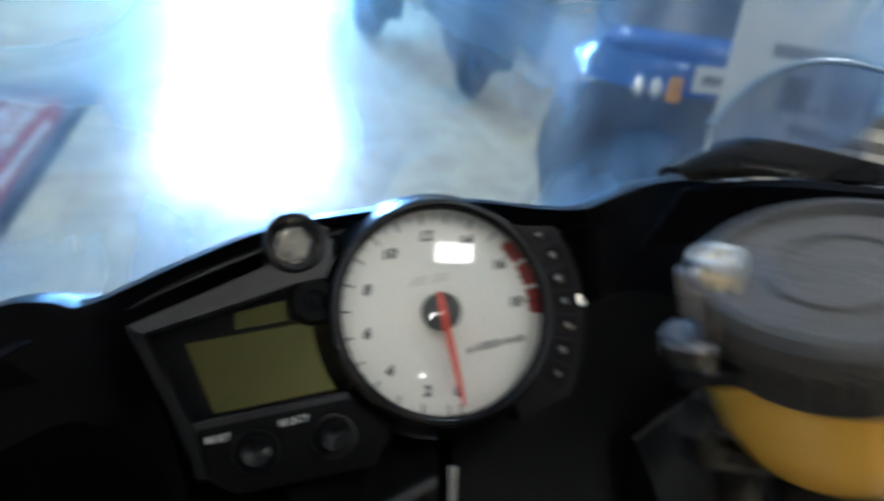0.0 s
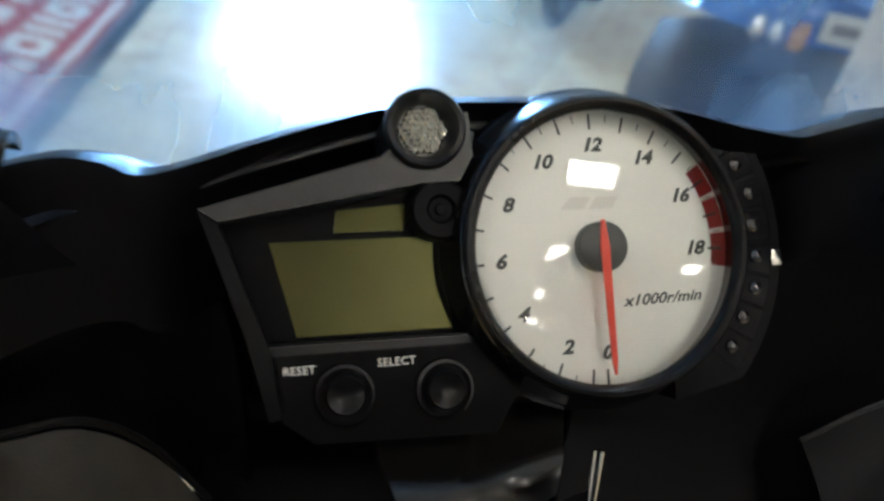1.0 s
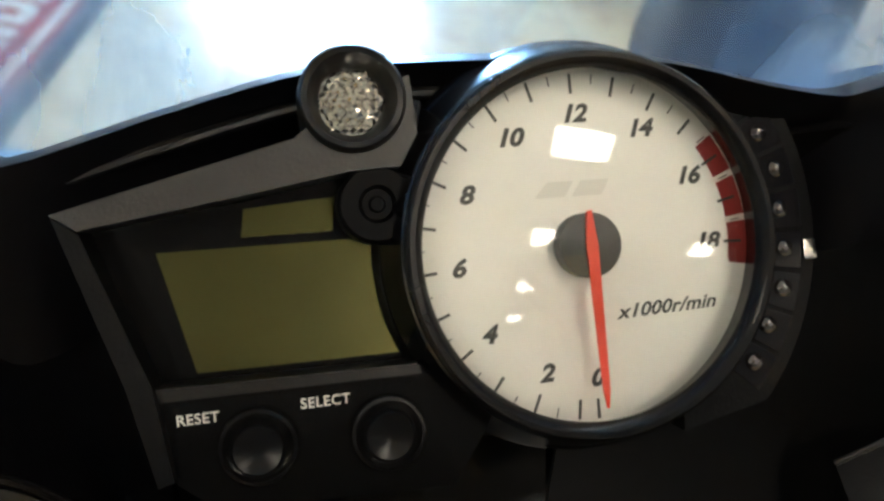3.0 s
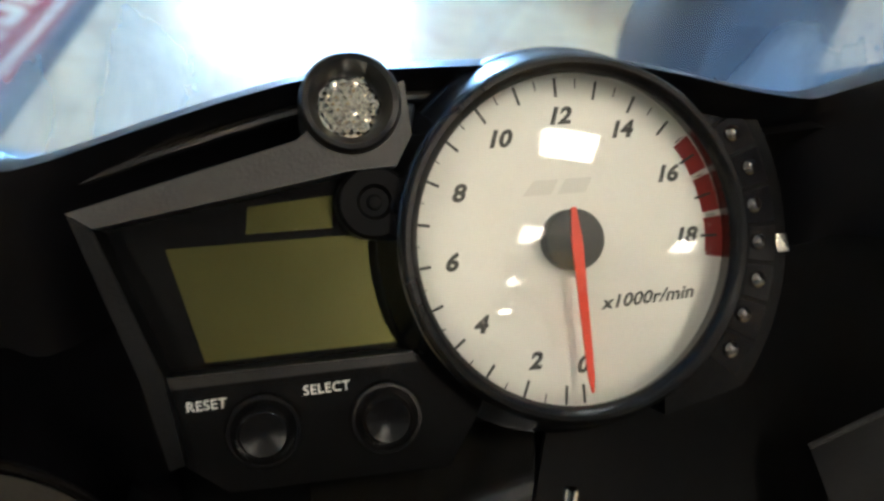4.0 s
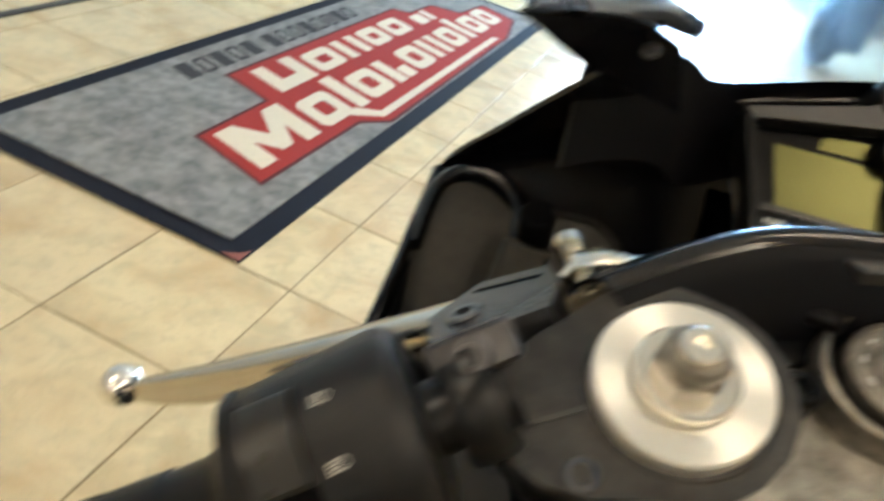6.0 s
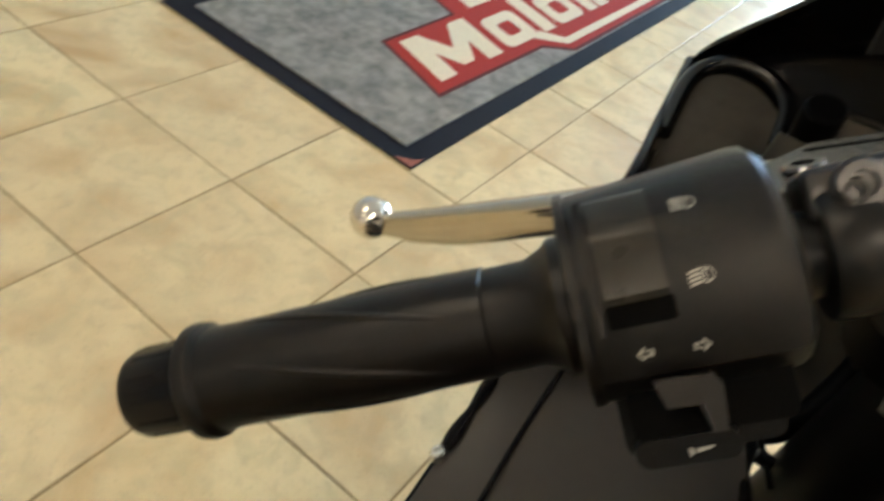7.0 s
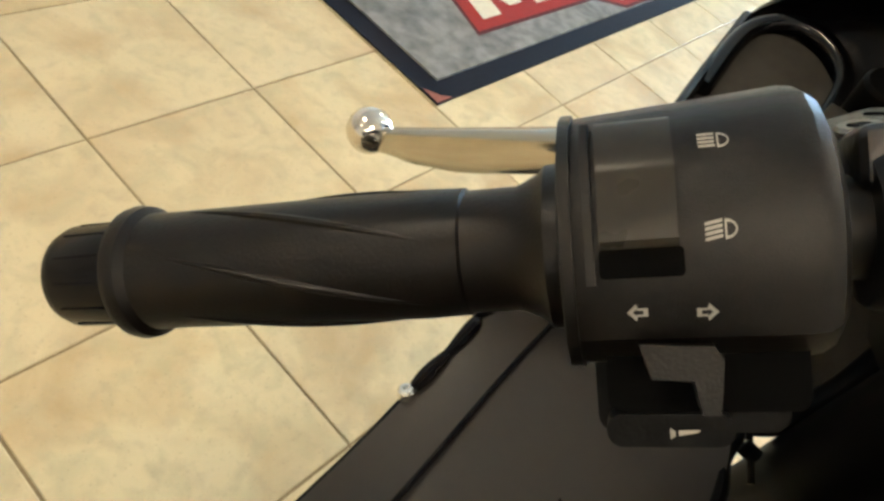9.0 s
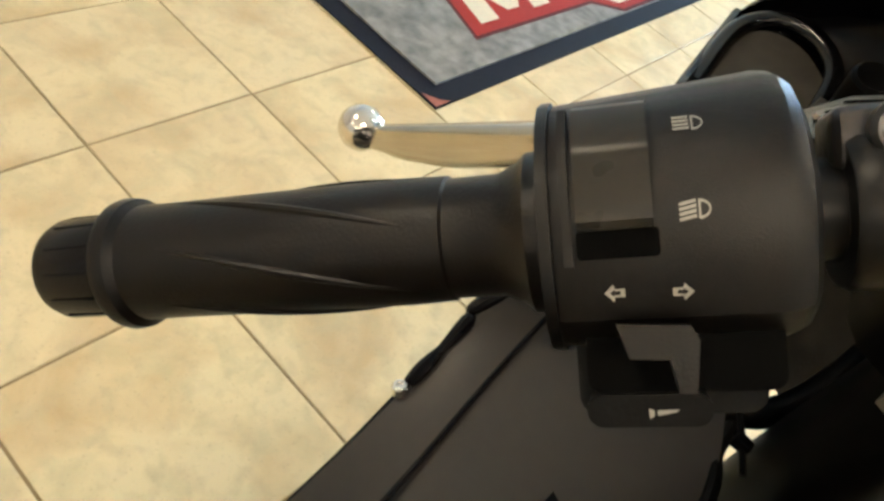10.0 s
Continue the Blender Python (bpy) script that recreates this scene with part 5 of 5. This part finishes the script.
def wheel(cx, cy, r, w):
    m = pose(cx, cy, r * 0.9975) @ LEAN @ Matrix.Rotation(radians(90), 4, "Y")
    tyre = part("tyre", lathe([(r * 0.70, -w * 0.42), (r * 0.86, -w / 2), (r * 0.97, -w * 0.28), (r, 0), (r * 0.97, w * 0.28), (r * 0.86, w / 2), (r * 0.70, w * 0.42)], 56, cap=False), M_RUBBER, bike, "", m)
    part("rim", join(lathe([(r * 0.71, -w * 0.4), (r * 0.66, 0), (r * 0.71, w * 0.4)], 48, cap=False), lathe([(0.03, -w * 0.4), (0.03, w * 0.4), (0, w * 0.4)], 20), *[moved(box(r * 0.66, 0.02, 0.03, (r * 0.34, 0, 0), 0.004), Matrix.Rotation(q * math.pi * 2 / 5, 4, "Z")) for q in range(5)]), M_SATIN, tyre, "", m)


wheel(0.235, -0.60, 0.29, 0.12)
wheel(0.16, -1.86, 0.31, 0.18)
part("engine_block", box(0.26, 0.48, 0.40, (0.13, -1.08, 0.44), 0.03), M_CAST, bike)
part("frame_spar", tube([(0.10, -0.90, 0.80), (-0.005, -1.1, 0.68), (0.0, -1.42, 0.5)], 0.03, 14), M_SATIN, bike)
part("swing_arm", join(tube([(0.04, -1.38, 0.42), (0.02, -1.86, 0.31)], 0.025, 12), tube([(0.22, -1.38, 0.42), (0.26, -1.86, 0.31)], 0.025, 12), tube([(0.02, -1.86, 0.31), (0.26, -1.86, 0.31)], 0.012, 12)), M_ALLOY, bike)
part("side_stand", tube([(0.05, -1.2, 0.25), (-0.14, -1.18, 0.0085)], 0.0085, 12), M_SATIN, bike)
part("nose", loft([[(0.04, -0.56, 0.90), (0.15, -0.53, 0.93), (0.26, -0.56, 0.90)], [(0.0, -0.45, 0.80), (0.15, -0.38, 0.84), (0.30, -0.45, 0.80)], [(0.0, -0.42, 0.62), (0.15, -0.33, 0.64), (0.30, -0.42, 0.62)]], 0.004), M_GLOSS, bike)

# ======== mat on the floor ========
MX0, MX1, MY0, MY1 = -1.575, -0.690, 0.155, 3.20
rug = thing("floor_mat", ((MX0 + MX1) / 2, (MY0 + MY1) / 2, 0), "grey entrance mat with navy edge and red-cream emblem", "mat")
part("backing", slab([(MX0, MY0), (MX1, MY0), (MX1, MY1), (MX0, MY1)], 0.0005, 0.005, 0.002, 2), M_NAVY, rug, "navy rubber backing and edge")
EDGE = 0.062
part("carpet_top", slab([(MX0 + EDGE, MY0 + EDGE), (MX1 - EDGE, MY0 + EDGE), (MX1 - EDGE, MY1 - EDGE), (MX0 + EDGE, MY1 - EDGE)], 0.003, 0.0095, 0.0025, 2), M_CARPET, rug, "mottled grey carpet pile")
part("worn_corner", slab([(MX1 - 0.055, MY0 + 0.006), (MX1 - 0.004, MY0 + 0.003), (MX1 - 0.004, MY0 + 0.055), (MX1 - 0.02, MY0 + 0.03)], 0.0045, 0.0062), M_TIPRED, rug)
# emblem: x runs along +y of the room, up is -x of the room
EM = Matrix(((0, -1, 0, 0), (1, 0, 0, 0), (0, 0, 1, 0), (0, 0, 0, 1)))


def slant(pts, y0):
    return [(x + 0.30 * (y - y0), y) for x, y in pts]


def block(x, y, w, h):
    """A plain slanted block."""
    return slab(slant([(x, y), (x + w, y), (x + w, y + h), (x, y + h)], y), 0.0102, 0.0112)


def ring_block(x, y, w, h, t):
    """A slanted block with rounded corners and a slot through it."""
    outer = slant(rounded(w, h, min(w, h) * 0.22, (x + w / 2, y + h / 2)), y)
    inner = slant(rounded(w - 2 * t, h - 2 * t * 0.8, min(w - 2 * t, h - 2 * t * 0.8) * 0.22, (x + w / 2, y + h / 2)), y)
    bm = bmesh.new()
    loops = [[bm.verts.new((px, py, z)) for px, py in line] for line, z in ((outer, 0.0102), (outer, 0.0112), (inner, 0.0112), (inner, 0.0102))]
    for a, b in zip(loops, loops[1:]):
        for k in range(len(a)):
            bm.faces.new((a[k], a[(k + 1) % len(a)], b[(k + 1) % len(a)], b[k]))
    return bm


def row_of(shapes, y0, h, t, material):
    """A line of plain shapes: (start, width, height, kind); a ring has a slot, a fork is notched from above."""
    for x, w, hh, kind in shapes:
        if kind == "ring":
            bm = ring_block(x, y0, w, h * hh, t)
        elif kind == "fork":
            v = [(0, 0), (0.24, 0), (0.24, 0.52), (0.42, 0.10), (0.58, 0.10), (0.76, 0.52), (0.76, 0), (1, 0), (1, 1), (0.74, 1), (0.5, 0.48), (0.26, 1), (0, 1)]
            bm = slab(slant([(x + w * a, y0 + h * hh * b) for a, b in v], y0), 0.0102, 0.0112)
        else:
            bm = block(x, y0, w, h * hh)
        part("emblem_block", moved(bm, EM), material, rug)


# red ground of the two lines
ground = [(0.485, 0.850), (1.06, 0.842), (1.16, 0.768), (2.60, 0.775), (2.96, 0.845), (3.03, 1.05), (2.72, 1.075), (2.66, 1.225), (2.40, 1.235), (2.36, 1.315), (1.00, 1.315), (0.94, 1.118), (0.570, 1.112)]
part("emblem_rim", moved(slab([(0.47, 0.838), (1.05, 0.830), (1.15, 0.755), (2.61, 0.762), (2.98, 0.835), (3.05, 1.06), (2.735, 1.087), (2.675, 1.238), (2.41, 1.248), (2.37, 1.328), (0.988, 1.328), (0.93, 1.130), (0.560, 1.125)], 0.0088, 0.0100), EM), M_MATDARKRED, rug, "dark red border of the emblem")
part("emblem_ground", moved(slab(ground, 0.0090, 0.0104), EM), M_MATRED, rug, "red pile ground")
row_of([(0.545, 0.335, 1.12, "fork"), (0.925, 0.20, 0.9, "ring"), (1.165, 0.075, 1.15, "bar"), (1.275, 0.20, 0.9, "ring"), (1.515, 0.07, 0.9, "bar"), (1.605, 0.08, 0.42, "bar"), (1.725, 0.19, 0.9, "ring"), (1.955, 0.06, 0.9, "bar"), (2.065, 0.06, 0.9, "bar"), (2.17, 0.18, 0.9, "ring"), (2.395, 0.06, 1.15, "bar"), (2.50, 0.18, 0.9, "ring"), (2.72, 0.17, 0.9, "ring")], 0.885, 0.185, 0.058, M_MATWHITE)
row_of([(1.035, 0.075, 1.0, "bar"), (1.11, 0.10, 0.36, "bar"), (1.21, 0.075, 1.0, "bar"), (1.325, 0.20, 0.85, "ring"), (1.565, 0.06, 0.85, "bar"), (1.685, 0.06, 0.85, "bar"), (1.785, 0.18, 0.85, "ring"), (2.005, 0.19, 0.85, "ring"), (2.30, 0.11, 0.55, "ring"), (2.44, 0.05, 0.6, "bar")], 1.125, 0.165, 0.055, M_MATWHITE)
row_of([(0.86 + 0.092 * q, 0.07, 1, "ring" if q % 2 else "bar") for q in range(5)] + [(1.37 + 0.092 * q, 0.07, 1, "ring" if q % 3 else "bar") for q in range(8)], 1.365, 0.10, 0.018, M_MATDARK)
part("emblem_swash", moved(slab([(1.14, 0.905), (1.20, 0.825), (2.52, 0.825), (2.54, 0.795), (1.17, 0.795), (1.08, 0.88)], 0.0102, 0.0112), EM), M_MATWHITE, rug)

# dark metal strip set in the floor
tagged(part("threshold_strip", box(0.035, 6.4, 0.006, (-2.05, 1.6, 0.0032), 0.002), M_STEEL), "dark metal strip between floor areas", "floor strip", kind="structure")


# ======== neighbours in the showroom ========
def parked_bike(x, y, turn, paint, name_label):
    """A motorcycle seen over the screen: nose with lamps, dark lower body, wheels."""
    b = thing("motorcycle", (x, y, 0), name_label, "motorcycle", "parked motorcycles")
    m = pose(x, y, 0, 0, 0, turn) @ Matrix.Diagonal((0.74, 1, 1.166, 1))

    def add(nm, bm, material, lab="", up=None):
        return part(nm, bm, material, up or b, lab, m)

    nose = add("nose_fairing", loft([
        [(-0.30, 0.00, 0.625), (-0.20, -0.15, 0.640), (0, -0.21, 0.645), (0.20, -0.15, 0.640), (0.30, 0.0, 0.625)],
        [(-0.30, 0.02, 0.675), (-0.19, -0.13, 0.695), (0, -0.20, 0.70), (0.19, -0.13, 0.695), (0.30, 0.02, 0.675)],
        [(-0.25, 0.06, 0.715), (-0.14, -0.08, 0.735), (0, -0.12, 0.74), (0.14, -0.08, 0.735), (0.25, 0.06, 0.715)]], 0.006, 5, 5), paint)
    add("brow", tube(curve([(-0.22, -0.125, 0.71), (-0.10, -0.185, 0.724), (0, -0.195, 0.727), (0.10, -0.185, 0.724), (0.22, -0.125, 0.71)], 5), 0.011, 10), paint, "", nose)
    add("upper_body", loft([[(-0.27, 0.05, 0.705), (-0.12, -0.06, 0.728), (0.12, -0.06, 0.728), (0.27, 0.05, 0.705)], [(-0.36, 0.4, 0.80), (-0.12, 0.36, 0.9), (0.12, 0.36, 0.9), (0.36, 0.4, 0.80)], [(-0.34, 0.9, 0.82), (-0.12, 0.9, 0.98), (0.12, 0.9, 0.98), (0.34, 0.9, 0.82)]], 0.006), M_DARKBLUE)
    for sx in (-0.055, -0.005):
        add("headlight", moved(lathe([(0.019, -0.02), (0.019, 0.008), (0.014, 0.014), (0, 0.016)], 24), T(sx, -0.225, 0.655) @ Matrix.Rotation(radians(65), 4, "X")), M_CLEARLAMP, "clear lamp", nose)
    add("turn_signal", box(0.042, 0.04, 0.046, (0.048, -0.215, 0.656), 0.010), M_AMBER, "amber turn signal", nose)
    add("plate", moved(box(0.155, 0.006, 0.048, (0, 0, 0), 0.003), T(0.168, -0.195, 0.680) @ Matrix.Rotation(radians(12), 4, "Z")), M_PAPER, "pale plate with an unreadable bar", nose)
    add("plate_bar", moved(box(0.11, 0.004, 0.018, (0, -0.004, 0)), T(0.168, -0.195, 0.680) @ Matrix.Rotation(radians(12), 4, "Z")), M_GREYINK, "", nose)
    add("lower_body", loft([[(-0.37, 0.06, 0.57), (-0.2, -0.12, 0.63), (0.05, -0.17, 0.635), (0.30, 0.02, 0.625)], [(-0.42, 0.1, 0.4), (-0.2, -0.06, 0.4), (0.05, -0.08, 0.4), (0.28, 0.1, 0.4)], [(-0.34, 0.2, 0.12), (-0.16, 0.06, 0.12), (0.05, 0.04, 0.12), (0.22, 0.2, 0.12)]], 0.01), M_DARKBLUE)
    add("tank", loft([[(-0.16, 0.55, 0.78), (0, 0.55, 0.95), (0.16, 0.55, 0.78)], [(-0.2, 0.75, 0.78), (0, 0.75, 1.02), (0.2, 0.75, 0.78)], [(-0.14, 1.0, 0.76), (0, 1.0, 0.9), (0.14, 1.0, 0.76)]], 0.006), M_DARKBLUE)
    add("stripe", tube([(-0.30, 0.16, 0.80), (-0.25, 0.20, 0.845)], 0.007, 8), M_REDPAINT)
    add("seat", loft([[(-0.12, 0.98, 0.80), (0, 0.98, 0.86), (0.12, 0.98, 0.80)], [(-0.14, 1.2, 0.8), (0, 1.2, 0.86), (0.14, 1.2, 0.8)], [(-0.06, 1.5, 0.9), (0, 1.5, 0.93), (0.06, 1.5, 0.9)]], 0.02), M_RUBBER)
    add("engine", box(0.3, 0.5, 0.4, (0, 0.65, 0.42), 0.04), M_CAST)
    for wy, wr, ww in ((0.0, 0.30, 0.13), (1.40, 0.31, 0.18)):
        wm = pose(0, wy, wr / 1.166) @ Matrix.Diagonal((1, 1, 1 / 1.166, 1)) @ Matrix.Rotation(radians(90), 4, "Y")
        ty = add("tyre", moved(lathe([(wr * 0.7, -ww * 0.42), (wr * 0.86, -ww / 2), (wr * 0.97, -ww * 0.28), (wr, 0), (wr * 0.97, ww * 0.28), (wr * 0.86, ww / 2), (wr * 0.7, ww * 0.42)], 40, cap=False), wm), M_RUBBER)
        add("rim", moved(lathe([(wr * 0.71, -ww * 0.4), (wr * 0.2, 0), (wr * 0.71, ww * 0.4)], 32, cap=False), wm), M_DARKBLUE, "", ty)
    add("front_fender", loft([[(-0.09, -0.28, 0.42), (0, -0.28, 0.45), (0.09, -0.28, 0.42)], [(-0.10, 0, 0.60), (0, 0, 0.64), (0.10, 0, 0.60)], [(-0.09, 0.25, 0.5), (0, 0.25, 0.53), (0.09, 0.25, 0.5)]], 0.006), M_DARKBLUE)
    add("handlebar", tube([(-0.38, 0.36, 0.92), (-0.1, 0.26, 0.94), (0.1, 0.26, 0.94), (0.38, 0.36, 0.92)], 0.012, 12), M_SATIN)
    return b


parked_bike(1.075, 0.655, -35, M_BLUE, "blue sport motorcycle with clear lamps and an amber signal")
parked_bike(1.36, 3.15, -35, M_DARKBLUE, "dark sport motorcycle with a red stripe, further back")
parked_bike(0.98, 4.75, -35, M_DARKBLUE, "dark sport motorcycle with a red stripe, last in the row")

# price board on a stand
bo = Vector((0.950, 0.26, 0))
bd = Vector((0.76, -0.65, 0))
board = thing("price_board", tuple(bo), "white price board with large grey lettering on a stand", "sign")
BB = frame_of(tuple(bo + Vector((0, 0, 0.62))), tuple(bd), (-0.65, -0.76, 0))
part("panel", box(0.50, 0.84, 0.012, (0.25, 0.0, 0), 0.003), M_PAPER, board, "", BB)
for w, h, x, y in ((0.30, 0.024, 0.22, 0.285), (0.045, 0.062, 0.125, 0.215), (0.012, 0.012, 0.165, 0.192), (0.045, 0.062, 0.205, 0.215), (0.045, 0.062, 0.265, 0.215), (0.045, 0.062, 0.325, 0.215), (0.24, 0.020, 0.25, 0.150), (0.34, 0.012, 0.25, 0.10), (0.34, 0.012, 0.25, 0.07), (0.30, 0.012, 0.23, 0.04)):
    part("print_bar", box(w, h, 0.003, (x, y, 0.0085)), M_GREYINK, board, "", BB)


def stand_leg(s, zt, lean):
    top = bo + bd * s + Vector((0.65, 0.76, 0)) * 0.014
    foot = top + Vector((0.65, 0.76, 0)) * lean
    return tube([(top.x, top.y, zt), (foot.x, foot.y, 0.008)], 0.008, 10)


for s, zt, lean in ((0.06, 1.0, 0.0), (0.44, 1.0, 0.0), (0.25, 0.95, 0.22)):
    part("stand_leg", stand_leg(s, zt, lean), M_SATIN, board)

# ======== floor tiles, the nearest as pieces ========
GAP = 0.0046


def tile_mesh(i, rnd):
    h = TS / 2 - GAP / 2
    e = 0.0015
    vs, fs = [], []
    j = [(rnd.uniform(-0.0006, 0.0006), rnd.uniform(-0.0006, 0.0006)) for _ in range(4)]
    base = [(-h, -h), (h, -h), (h, h), (-h, h)]
    vs += [(x + a, y + b, -0.0035) for (x, y), (a, b) in zip(base, j)]
    vs += [(x + a, y + b, -0.0010) for (x, y), (a, b) in zip(base, j)]
    vs += [((x + a) * (1 - e / h), (y + b) * (1 - e / h), 0.0) for (x, y), (a, b) in zip(base, j)]
    for r in (0, 4):
        for k in range(4):
            fs.append((r + k, r + (k + 1) % 4, r + 4 + (k + 1) % 4, r + 4 + k))
    fs.append((8, 9, 10, 11))
    me = bpy.data.meshes.new("tile")
    me.from_pydata(vs, [], fs)
    me.materials.append(M_TILE)
    return me, vs, fs


trnd = random.Random(7)
kinds = [tile_mesh(i, trnd)[0] for i in range(6)]
_, tv, tf = tile_mesh(9, trnd)
rest_v, rest_f = [], []
i0, i1 = math.floor((X0 - TX) / TS), math.ceil((X1 - TX) / TS)
j0, j1 = math.floor((Y0 - TY) / TS), math.ceil((Y1 - TY) / TS)
for i in range(i0, i1):
    for j in range(j0, j1):
        cx, cy = TX + (i + 0.5) * TS, TY + (j + 0.5) * TS
        dz = trnd.uniform(-0.0004, 0.0)
        if -2.35 < cx < 1.6 and -1.3 < cy < 6.2 and (-4 <= i < 7 and -3 <= j < 18):
            t = new("tile", kinds[trnd.randrange(6)])
            t.parent = floor
            t.matrix_basis = pose(cx, cy, dz, 0, 0, 90 * trnd.randrange(4))
        else:
            n = len(rest_v)
            rest_v += [(x + cx, y + cy, z + dz) for x, y, z in tv]
            rest_f += [tuple(n + q for q in f) for f in tf]
rest = bpy.data.meshes.new("tiles_far")
rest.from_pydata(rest_v, [], rest_f)
rest.materials.append(M_TILE)
far_tiles = new("tiles_far", rest)
far_tiles.parent = floor
tagged(far_tiles, kind="stuff")
